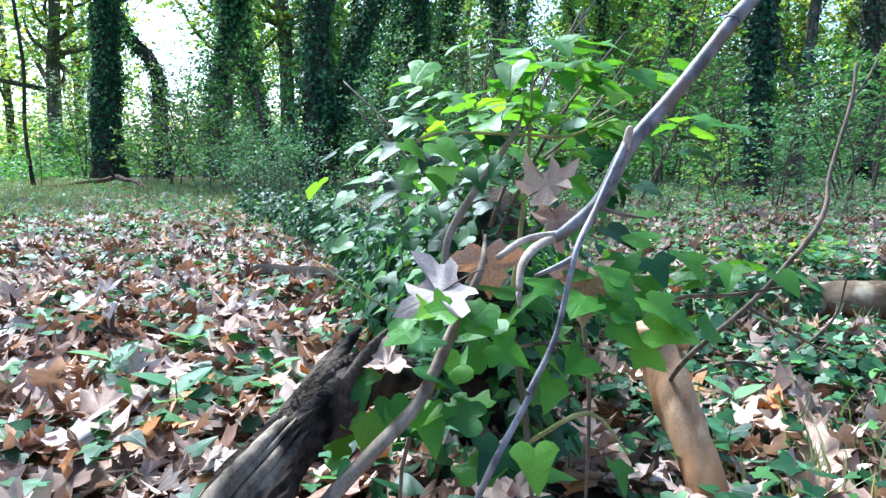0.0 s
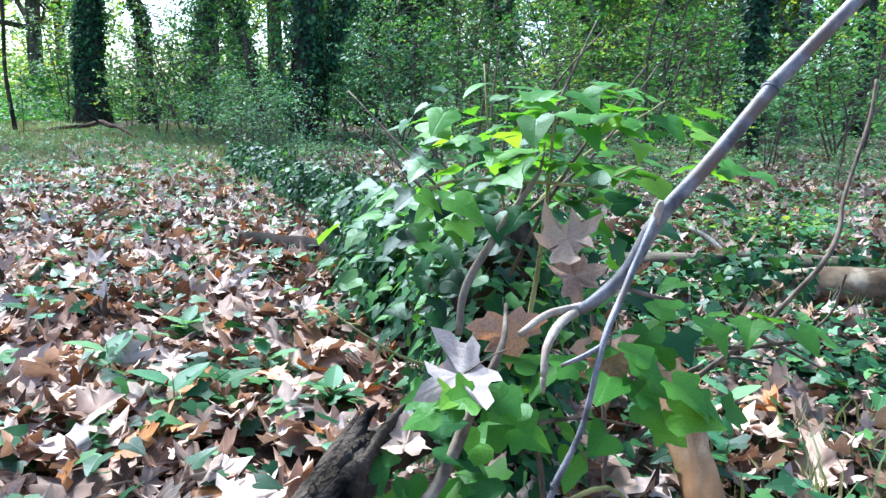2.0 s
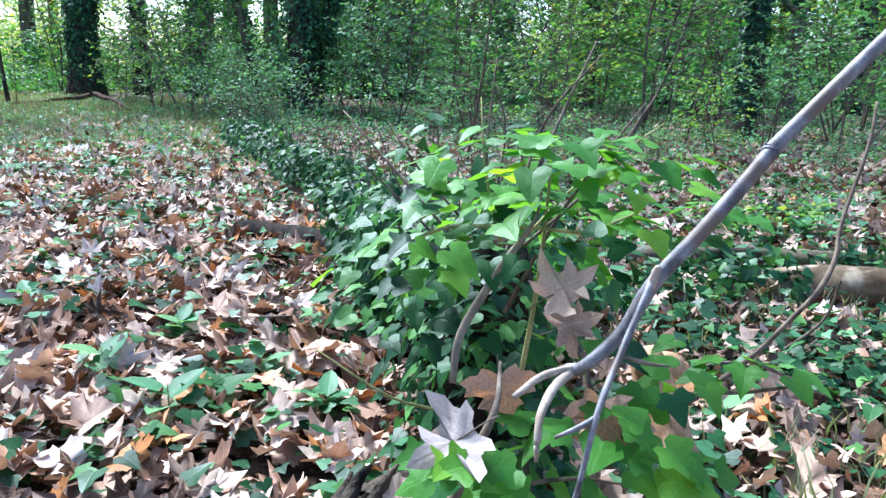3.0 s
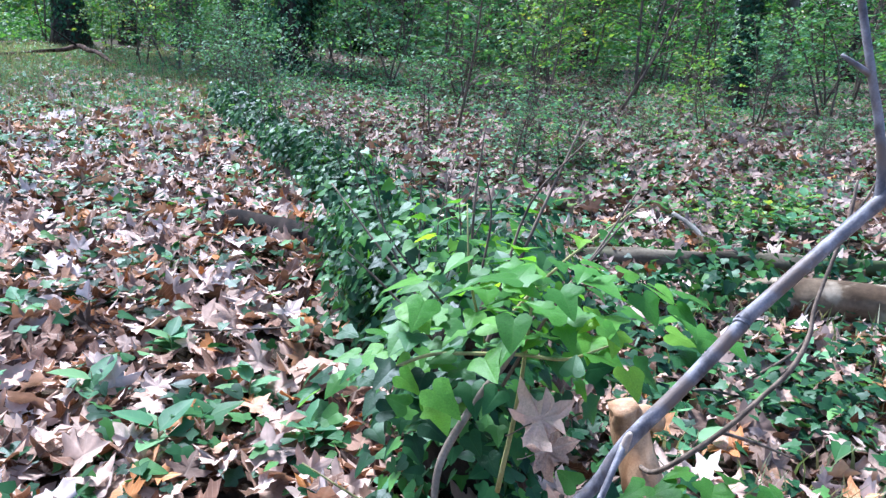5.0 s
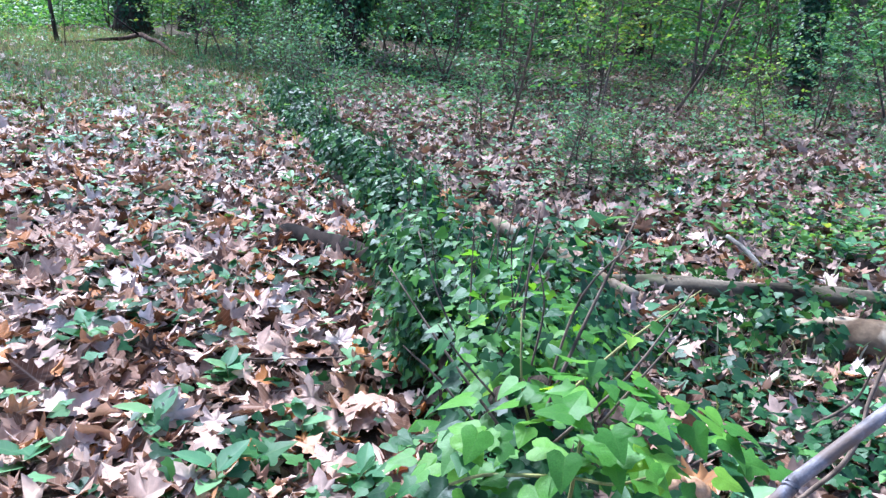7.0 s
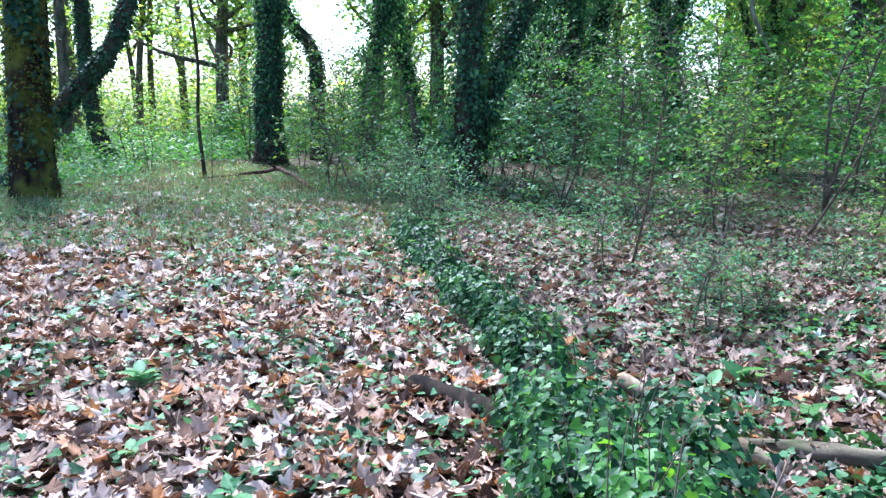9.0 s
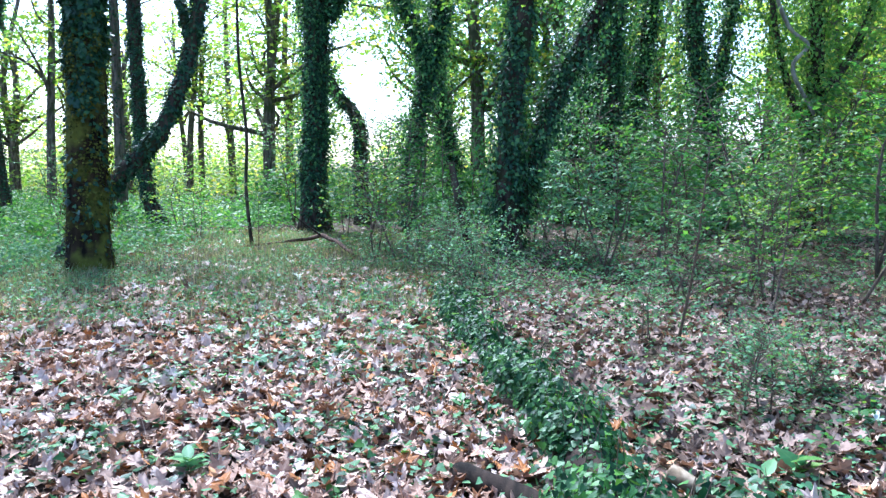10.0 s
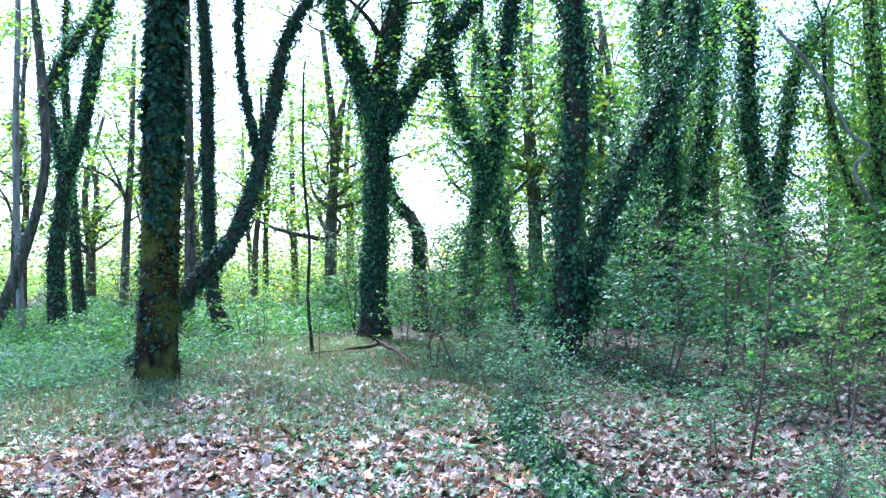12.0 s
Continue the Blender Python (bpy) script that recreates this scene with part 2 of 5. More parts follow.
def scattered(shapes, at, turn, size):
    """Copies of leaf shapes at places, with turns and sizes, as one mesh's arrays."""
    pick = rng.integers(0, len(shapes), len(at))
    out = []
    for k, (v, f, u) in enumerate(shapes):
        i = np.nonzero(pick == k)[0]
        if len(i) == 0:
            continue
        w = np.einsum("nij,vj->nvi", turn[i], v) * size[i][:, None, None] + at[i][:, None, :]
        out.append((w.reshape(-1, 3), (f[None] + (np.arange(len(i)) * len(v))[:, None, None]).reshape(-1, 3), np.tile(u, (len(i), 1))))
    return joined(out)


def leaf_shape(half, bend=0.0, fold=0.0, droop=0.0, wave=0.0, ring=False, seed=0):
    """A leaf from one half of its outline: base at the origin, tip along y, one long."""
    r = np.random.default_rng(seed)
    half = np.array(half, float)
    out = np.concatenate([half, (half[1:-1] * (-1, 1))[::-1]])
    out[:, 0] *= 1 + r.uniform(-0.06, 0.06, len(out))
    out += r.normal(size=out.shape) * wave * 0.3
    mid = np.array([[0.0, 0.34]])
    pts = [mid, mid + (out - mid) * 0.55, out] if ring else [mid, out]
    p = np.concatenate(pts)
    n = len(out)
    i, j = np.arange(n), (np.arange(n) + 1) % n
    f = [np.stack([np.zeros(n, int), 1 + j, 1 + i], 1)]
    if ring:
        f += [np.stack([1 + i, 1 + j, 1 + n + j], 1), np.stack([1 + i, 1 + n + j, 1 + n + i], 1)]
    z = bend * p[:, 0] ** 2 + fold * np.abs(p[:, 0]) + droop * p[:, 1] ** 2
    z += wave * np.sin(p[:, 0] * 9 + seed) * np.cos(p[:, 1] * 8 + 2 * seed) + wave * 0.6 * r.normal(size=len(p)) * (np.arange(len(p)) > 0)
    f = np.concatenate(f)[:, ::-1]
    return np.column_stack([p, z]), f, np.column_stack([p[:, 0] * 0.5 + 0.5, p[:, 1]])


IVY_HALF = [(0, 0.08), (0.1, -0.03), (0.26, -0.1), (0.42, -0.02), (0.51, 0.14), (0.47, 0.25), (0.37, 0.39), (0.29, 0.55), (0.2, 0.76), (0.09, 0.93), (0, 1.05)]
IVY_LOBED = [(0, 0.04), (0.15, -0.1), (0.36, -0.1), (0.42, 0.06), (0.62, 0.26), (0.56, 0.36), (0.34, 0.42), (0.27, 0.62), (0.13, 0.86), (0, 1.05)]
IVY_HEART = [(0, 0.09), (0.14, -0.04), (0.31, -0.05), (0.45, 0.08), (0.47, 0.24), (0.38, 0.43), (0.28, 0.63), (0.14, 0.85), (0, 1.02)]
PLANE_HALF = [(0, 0), (0.1, -0.03), (0.22, -0.12), (0.45, -0.14), (0.36, 0), (0.42, 0.08), (0.62, 0.12), (0.8, 0.3), (0.58, 0.34), (0.44, 0.36), (0.3, 0.38), (0.34, 0.54), (0.46, 0.66), (0.3, 0.72), (0.18, 0.7), (0.14, 0.86), (0, 1.1)]
PLANE_WIDE = [(0, 0), (0.14, -0.1), (0.36, -0.2), (0.4, -0.04), (0.6, 0.0), (0.82, 0.14), (0.66, 0.24), (0.74, 0.4), (0.48, 0.4), (0.36, 0.46), (0.46, 0.62), (0.32, 0.66), (0.22, 0.8), (0.1, 0.84), (0, 1.05)]
PLANE_FAR = [(0, 0), (0.42, -0.16), (0.4, 0.04), (0.8, 0.28), (0.32, 0.4), (0.44, 0.66), (0.16, 0.74), (0, 1.1)]
OVAL_HALF = [(0, 0), (0.2, 0.18), (0.26, 0.45), (0.16, 0.78), (0, 1.0)]

ivy_fine = [leaf_shape(h, b, fo, d, 0.012, True, s) for s, (h, b, fo, d) in enumerate([(IVY_HALF, -0.25, 0.16, -0.22), (IVY_HEART, -0.15, 0.22, -0.2), (IVY_LOBED, 0.15, 0.16, -0.26), (IVY_HALF, 0.1, -0.12, -0.14), (IVY_LOBED, -0.3, 0.14, -0.28), (IVY_HALF, -0.35, 0.1, -0.1), (IVY_LOBED, -0.1, 0.22, -0.34)])]
ivy_rough = [leaf_shape(h, b, fo, d, 0.01, False, s) for s, (h, b, fo, d) in enumerate([(IVY_HALF, -0.2, 0.15, -0.15), (IVY_HEART, 0.1, 0.1, -0.1), (IVY_LOBED, -0.1, 0.12, -0.2)])]
ivy_far = [leaf_shape([(0, 0.05), (0.3, -0.08), (0.5, 0.16), (0.34, 0.42), (0.18, 0.78), (0, 1.0)], b, fo, d, 0.01, False, s) for s, (b, fo, d) in enumerate([(-0.2, 0.15, -0.15), (0.1, 0.1, -0.1), (-0.1, 0.12, -0.2)])]
plane_fine = [leaf_shape(h, b, fo, d, w, True, s) for s, (h, b, fo, d, w) in enumerate([(PLANE_HALF, 0.3, 0.0, 0.12, 0.05), (PLANE_WIDE, -0.35, 0.1, -0.1, 0.06), (PLANE_HALF, 0.55, -0.1, 0.25, 0.07), (PLANE_WIDE, 0.2, 0.25, -0.2, 0.06), (PLANE_HALF, -0.5, 0.15, 0.15, 0.08), (PLANE_WIDE, 0.8, -0.15, 0.1, 0.07)])]
plane_rough = [leaf_shape(h, b, fo, d, w, False, s) for s, (h, b, fo, d, w) in enumerate([(PLANE_HALF, 0.3, 0.0, 0.15, 0.05), (PLANE_WIDE, -0.4, 0.1, -0.15, 0.06), (PLANE_HALF, 0.8, -0.1, 0.3, 0.07), (PLANE_WIDE, 0.2, 0.25, -0.3, 0.06), (PLANE_HALF, -0.6, 0.2, 0.2, 0.08)])]
plane_far = [leaf_shape(PLANE_FAR, b, fo, d, w, False, s) for s, (b, fo, d, w) in enumerate([(0.3, 0.0, 0.15, 0.05), (-0.4, 0.1, -0.15, 0.06), (0.7, -0.1, 0.3, 0.07), (0.2, 0.25, -0.3, 0.06)])]
oval = [leaf_shape(OVAL_HALF, b, fo, d, 0.0, False, s) for s, (b, fo, d) in enumerate([(0.2, 0.2, -0.15), (-0.2, 0.3, -0.1)])]
# the simplest leaf, for crowns: two triangles folded along the rib
tiny = [(np.array([(0, 0, 0), (0.36, 0.42, 0.1), (0, 1, -0.06), (-0.36, 0.42, 0.1)], float), np.array([(0, 1, 2), (0, 2, 3)]), np.array([(0.5, 0), (0.68, 0.42), (0.5, 1), (0.32, 0.42)], float)),
        (np.array([(0, 0, 0), (0.42, 0.3, -0.05), (0, 1, 0.05), (-0.42, 0.3, -0.12)], float), np.array([(0, 1, 2), (0, 2, 3)]), np.array([(0.5, 0), (0.7, 0.3), (0.5, 1), (0.3, 0.3)], float))]


def smooth_line(pts, steps=5):
    """A rounded line through points of any number of columns."""
    p = np.array(pts, float)
    q = np.concatenate([2 * p[:1] - p[1:2], p, 2 * p[-1:] - p[-2:-1]])
    t = np.linspace(0, 1, steps, endpoint=False)[:, None]
    out = []
    for a, b, c, d in zip(q[:-3], q[1:-2], q[2:-1], q[3:]):
        out.append(0.5 * (2 * b + (c - a) * t + (2 * a - 5 * b + 4 * c - d) * t ** 2 + (3 * b - a - 3 * c + d) * t ** 3))
    return np.concatenate(out + [p[-1:]])


def tube(pts, sides=8, steps=4, lumps=0.0, seed=0, flare=0.0, ridges=0.0):
    """A closed tapering tube along (x, y, z, radius) rows."""
    r = np.random.default_rng(seed)
    line = smooth_line(pts, steps)
    c, rad = line[:, :3], np.maximum(line[:, 3], 0.0005)
    tan = unit(np.gradient(c, axis=0))
    ref = np.array([0.31, 0.95, 0.05]) if abs(tan[0][2]) > 0.6 else np.array([0.05, 0.1, 1.0])
    a = unit(np.cross(tan, ref))
    b = np.cross(tan, a)
    ang = np.linspace(0, 2 * np.pi, sides, endpoint=False)
    ph = r.uniform(0, 6.28, 4)
    k = np.arange(len(c))[:, None]
    shape = 1 + lumps * (np.sin(2 * ang + ph[0] + k * 0.35) * 0.6 + np.sin(3 * ang + ph[1] - k * 0.5) * 0.5 + r.normal(size=(len(c), sides)) * 0.35)
    if ridges:
        groove = r.normal(size=(1, sides)) * ridges
        shape = shape * (1 + groove * (0.75 + 0.35 * np.sin(k * 0.6 + ang * 2)) + r.normal(size=(len(c), sides)) * ridges * 0.3)
    if flare:
        shape = shape * (1 + flare * np.exp(-k * 1.1) * (1 + 0.5 * np.sin(4 * ang + ph[2])))
    ring = c[:, None, :] + (rad[:, None] * shape)[..., None] * (np.cos(ang)[None, :, None] * a[:, None, :] + np.sin(ang)[None, :, None] * b[:, None, :])
    v = np.concatenate([ring.reshape(-1, 3), c[:1], c[-1:]])
    i, j = np.meshgrid(np.arange(len(c) - 1), np.arange(sides), indexing="ij")
    p00, p01 = i * sides + j, i * sides + (j + 1) % sides
    p10, p11 = p00 + sides, p01 + sides
    f = np.concatenate([np.stack([p00, p01, p11], -1).reshape(-1, 3), np.stack([p00, p11, p10], -1).reshape(-1, 3)])
    s = np.arange(sides)
    n = len(c) * sides
    f = np.concatenate([f, np.stack([np.full(sides, n), (s + 1) % sides, s], 1), np.stack([np.full(sides, n + 1), n - sides + s, n - sides + (s + 1) % sides], 1)])
    return v, f, np.zeros((len(v), 2))


def tube_part(name, pts, mat, parent=None, label="", sides=8, steps=4, lumps=0.0, seed=0, flare=0.0):
    v, f, u = tube(pts, sides, steps, lumps, seed, flare)
    ob = mesh_object(name, v, f, mat)
    return part(ob, parent, label) if parent else tagged(ob, label)


def waves(x, y):
    return np.sin(x * 0.9 + 0.4) * np.cos(y * 0.7 + 1.1) + 0.6 * np.sin(x * 1.9 + y * 1.3) + 0.3 * np.sin(x * 4.1 - y * 3.7 + 2)


def ground_z(x, y):
    """The forest floor's height: nearly level, rolling a little."""
    return 0.018 * waves(x, y) + 0.06 * np.sin(x * 0.13 + 1) * np.sin(y * 0.11) * np.clip((np.hypot(x, y) - 12) / 20, 0, 1)


def patchy(x, y, k=1.0, s=0.0):
    """Slow random patches between about 0 and 1."""
    return 0.5 + 0.25 * (np.sin(1.7 * k * x + 0.8 * k * y + s) + np.sin(-0.9 * k * x + 1.9 * k * y + 2.3 * s) + 0.7 * np.sin(3.3 * k * x - 2.1 * k * y + s * 1.3)) 


# ---------------------------------------------------------------- the ground
def spaced(near, step, far, n):
    inner = np.arange(-near, near + step / 2, step)
    outer = near + (far - near) * (np.linspace(0, 1, n + 1)[1:] ** 3)
    return np.concatenate([-outer[::-1], inner, outer])


gx, gy = np.meshgrid(spaced(14, 0.28, 900, 26), spaced(14, 0.28, 900, 26) + 8, indexing="ij")
gv = np.stack([gx, gy, ground_z(gx, gy)], -1).reshape(-1, 3)
gi, gj = np.meshgrid(np.arange(gx.shape[0] - 1), np.arange(gx.shape[1] - 1), indexing="ij")
g0 = gi * gx.shape[1] + gj
g1 = g0 + gx.shape[1]
ground = mesh_object("ground", gv, np.concatenate([np.stack([g0, g1, g1 + 1], -1).reshape(-1, 3), np.stack([g0, g1 + 1, g0 + 1], -1).reshape(-1, 3)]), SOIL)
tagged(ground, "leaf-strewn brown forest floor with soil and low greenery", "ground", kind="structure")


# ---------------------------------------------------------------- trees
def shell(lines, per_m, spread, size, low=0.0, high=99.0, hang=0.6, bare=None, clump=0.0):
    """Leaves that wrap lines of (x, y, z, radius): places, turns, sizes."""
    at, nor, tip, sz = [], [], [], []
    for pts in lines:
        line = smooth_line(pts, 10)
        seg = np.linalg.norm(np.diff(line[:, :3], axis=0), axis=1)
        cum = np.concatenate([[0], np.cumsum(seg)])
        n = int(1.7 * cum[-1] * per_m * max(0.25, 0.5 + line[:, 3].mean()))
        s = rng.uniform(0, cum[-1], n)
        c = np.stack([np.interp(s, cum, line[:, k]) for k in range(4)], 1)
        tan = unit(np.stack([np.interp(s, cum, g) for g in np.gradient(line[:, :3], axis=0).T], 1))
        a = unit(np.cross(tan, np.array([0.3, 0.9, 0.2])))
        b = np.cross(tan, a)
        ang = rng.uniform(0, 2 * np.pi, n)
        rad = np.cos(ang)[:, None] * a + np.sin(ang)[:, None] * b
        tuft = np.clip(0.5 + 0.5 * np.sin(s * 2.1 + 2 * np.sin(ang + s * 0.35) + pts[0][0]) + 0.3 * np.sin(s * 5.3 + ang * 3), 0, 1.4)
        if clump:
            m = max(1, n // 14)
            pick = rng.integers(0, m, n)
            c, rad, tuft, ang = c[:m][pick], rad[:m][pick], tuft[:m][pick], ang[:m][pick]
        off = c[:, 3] * 0.98 + spread * 1.25 * rng.uniform(0, 1, n) ** 1.8 * (0.2 + tuft)
        if clump:
            off = off[:m][pick]
        p = c[:, :3] + rad * off[:, None] + rng.normal(size=(n, 3)) * np.array([clump, clump, clump * 2.2])
        keep = (p[:, 2] > low) & (p[:, 2] < high)
        if bare is not None:
            keep &= bare(p, ang)
        p, rad = p[keep], rad[keep]
        k = len(p)
        at.append(p)
        nor.append(rad + rng.normal(size=(k, 3)) * 0.45 + (0, 0, 0.45))
        tip.append(np.stack([rng.normal(size=k) * 0.6, rng.normal(size=k) * 0.6, -np.full(k, hang)], 1) + rad * 0.4)
        sz.append(size * rng.uniform(0.6, 1.3, k))
    at, nor, tip, sz = map(np.concatenate, (at, nor, tip, sz))
    return at, frames_of(nor, tip), sz


def boughs(starts, reach, levels=3, spread=0.75, seed=0, lift=0.25):
    """Forking twigs from (x, y, z, dx, dy, dz, radius) starts: tube rows and the twigs' ends."""
    r = np.random.default_rng(seed)
    rows, ends = [], []
    todo = [(np.array(s[:3], float), unit(np.array(s[3:6], float)), reach, s[6], 0) for s in starts]
    while todo:
        p, d, ln, rad, lv = todo.pop()
        q = [np.append(p, rad)]
        for k in range(3):
            d = unit(d + r.normal(size=3) * 0.2 + (0, 0, 0.05 * lift))
            p = p + d * ln / 3
            q.append(np.append(p, rad * (1 - 0.2 * (k + 1))))
        rows.append(q)
        if lv >= 1:
            ends.append(np.concatenate([p, d]))
        if lv < levels:
            for _ in range(r.integers(2, 4)):
                side = r.normal(size=3) * spread
                todo.append((p, unit(d + side + (0, 0, lift * 0.5)), ln * r.uniform(0.55, 0.8), rad * 0.45, lv + 1))
    return rows, np.array(ends)


def leaf_cloud(ends, each, radius, size, flat=0.5):
    n = len(ends) * each
    c = np.repeat(ends[:, :3], each, axis=0) + rng.normal(size=(n, 3)) * radius * np.array([1, 1, flat])
    nor = np.stack([rng.normal(size=n) * 0.6, rng.normal(size=n) * 0.6, np.full(n, 1.0)], 1)
    tip = np.concatenate([rng.normal(size=(n, 2)), -0.3 * np.ones((n, 1))], 1)
    return c, frames_of(nor, tip), size * rng.uniform(0.6, 1.3, n)


def tree(label, trunk, limbs=(), ivy=420, spread=0.22, ivy_size=0.1, ivy_low=0.0, bark=BARK, crown=32, crown_each=13, seed=0, reach=2.6, crown_leaf=0.16, bare=None, mossy="", crown_radius=0.42, bough_low=8.0, shag=0.0, shag_leaf=IVY_LIGHT, moss=0):
    """A standing tree: trunk, limbs, the ivy that wraps them, and a crown of twigs and leaves."""
    trunk, *limbs = [[(x, y, z, r * 0.82) for x, y, z, r in line] for line in (trunk, *limbs)]
    t = thing("tree", label, "tree", at=trunk[0][:3], group="woodland trees")
    back = -np.array(trunk[0][:3])

    def own(name, arrays, mat, text="", kind=""):
        v, f, u = arrays
        return part(mesh_object(name, v + back, f, mat, u), t, text, kind)

    own("trunk", tube(trunk, 14, 5, 0.07, seed, 0.25), bark, mossy)
    for k, limb in enumerate(limbs):
        own("limb", tube(limb, 10, 4, 0.07, seed + k + 1), bark)
    if ivy:
        own("ivy", joined([scattered(tiny, *shell([trunk, *limbs], ivy * 0.46, spread * 0.5, ivy_size * 1.08, low=ivy_low, bare=bare)), scattered(tiny, *shell([trunk, *limbs], ivy * 0.5, spread * 0.85, ivy_size * 1.08, low=ivy_low, bare=bare, clump=min(0.12, spread * 0.4)))]), IVY_DARK, "dark glossy ivy wrapping the bark", "stuff")
    if moss:
        own("moss", scattered(tiny, *shell([trunk], moss, 0.04, 0.075, high=5.0, clump=0.07)), MOSS, "olive moss tufts", "stuff")
    if shag:
        own("hanging_ivy", scattered(tiny, *shell([trunk, *limbs], 230 if shag < 1.1 else 390 if shag < 2 else 520, shag, 0.12, low=0.8, hang=1.2, clump=0.2)), shag_leaf, "loose hanging ivy sprays", "stuff")
    starts = []
    for line in (trunk, *limbs):
        p, q = np.array(line[-1]), np.array(line[-2])
        d = unit(p[:3] - q[:3])
        for _ in range(2):
            starts.append((*p[:3], *(d + rng.normal(size=3) * 0.35), p[3] * 0.75))
        for h in (0.35, 0.5, 0.62, 0.75, 0.9):
            m = smooth_line(line, 8)
            m = m[int(h * (len(m) - 1))]
            if m[2] > bough_low and rng.uniform() < 0.8:
                a = rng.uniform(0, 6.28)
                starts.append((*m[:3], math.cos(a), math.sin(a), 0.55, m[3] * 0.17))
    rows, ends = boughs(starts, reach, 3, 0.8, seed + 50)
    own("branchwork", joined([tube(q, 4, 1) for q in rows]), bark, "", "stuff")
    if crown_each:
        ends = ends[rng.permutation(len(ends))[: crown * 6]]
        own("crown", scattered(tiny, *leaf_cloud(ends, crown_each, crown_radius, crown_leaf)), YELLOWGREEN, "yellowing green crown leaves", "stuff")
    return t


tree("massive old tree with moss at its foot and ivy above", [(-11.54, 14.08, -0.1, 0.583), (-11.49, 14.10, 2.18, 0.494), (-11.40, 14.13, 5.35, 0.456), (-11.35, 14.14, 8.56, 0.418), (-11.36, 14.14, 11.16, 0.367), (-11.5, 14.2, 13.5, 0.3)],
     ivy=1150, spread=0.09, ivy_size=0.135, bark=BARK_MOSS, seed=1, bough_low=12.5, mossy="moss-covered brown trunk", moss=900, bare=lambda p, a: (p[:, 2] > 4.0 + 0.7 * np.sin(a * 2)) | (rng.uniform(size=len(p)) < 0.04 + 0.06 * p[:, 2] * (np.sin(p[:, 2] * 2.5 + a * 2) > 0)))
tree("leaning ivy-clad tree that forks high up", [(-13.3, 15.2, -0.05, 0.26), (-12.92, 15.31, 0.50, 0.236), (-11.93, 15.64, 1.94, 0.236), (-11.00, 15.94, 2.97, 0.222), (-10.40, 16.14, 4.35, 0.208), (-9.93, 16.30, 6.30, 0.180), (-9.52, 16.44, 8.26, 0.139), (-8.84, 16.66, 9.38, 0.104)],
     [[(-10.26, 16.19, 5.32, 0.125), (-10.52, 16.10, 6.73, 0.097), (-10.68, 16.05, 8.28, 0.069), (-10.63, 16.07, 9.97, 0.049)]], ivy=520, spread=0.08, ivy_size=0.09, seed=2, crown=14)
tree("slim ivy-clad tree with a cut scar at its foot", [(-17.53, 25.37, -0.1, 0.398), (-18.00, 25.22, 1.99, 0.310), (-18.13, 25.17, 6.43, 0.288), (-18.17, 25.16, 10.90, 0.265), (-18.47, 25.06, 15.41, 0.221)], ivy=420, spread=0.14, seed=3)
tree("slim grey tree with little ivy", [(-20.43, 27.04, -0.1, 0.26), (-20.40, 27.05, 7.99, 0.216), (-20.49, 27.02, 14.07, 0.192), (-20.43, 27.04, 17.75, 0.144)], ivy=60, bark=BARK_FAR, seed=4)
tree("dark ivy-clad tree forked into two curved stems", [(-26.50, 26.09, -0.2, 0.46), (-26.58, 26.06, 3.27, 0.39), (-26.22, 26.18, 6.99, 0.36), (-26.77, 26.00, 8.99, 0.297), (-26.93, 25.94, 10.50, 0.272), (-25.87, 26.30, 12.49, 0.247), (-24.69, 26.69, 14.49, 0.198), (-23.97, 26.93, 17.00, 0.148)],
     [[(-26.15, 26.20, 6.74, 0.371), (-25.52, 26.41, 8.73, 0.346), (-25.04, 26.57, 11.47, 0.322), (-24.4, 26.75, 14.49, 0.272), (-24.2, 26.8, 17.01, 0.223)]], ivy=380, spread=0.12, seed=5, shag=0.3)
tree("thin tree wrapped in dark ivy", [(-29.42, 30.39, -0.1, 0.342), (-29.77, 30.27, 4.82, 0.313), (-29.91, 30.23, 7.68, 0.285), (-30.18, 30.14, 12.00, 0.228), (-30.10, 30.16, 16.34, 0.142)], ivy=300, spread=0.15, seed=6)
tree("slender tree with pale smooth bark", [(-25.45, 23.28, -0.1, 0.180), (-25.67, 23.20, 4.34, 0.157), (-25.72, 23.19, 8.87, 0.157), (-25.64, 23.21, 13.43, 0.135), (-25.91, 23.12, 16.19, 0.112)], ivy=0, bark=BARK_PALE, seed=7)
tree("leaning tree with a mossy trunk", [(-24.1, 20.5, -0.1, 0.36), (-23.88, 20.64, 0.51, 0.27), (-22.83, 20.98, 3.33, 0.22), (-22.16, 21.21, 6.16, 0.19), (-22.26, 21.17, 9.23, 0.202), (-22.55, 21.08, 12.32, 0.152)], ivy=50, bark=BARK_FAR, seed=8)
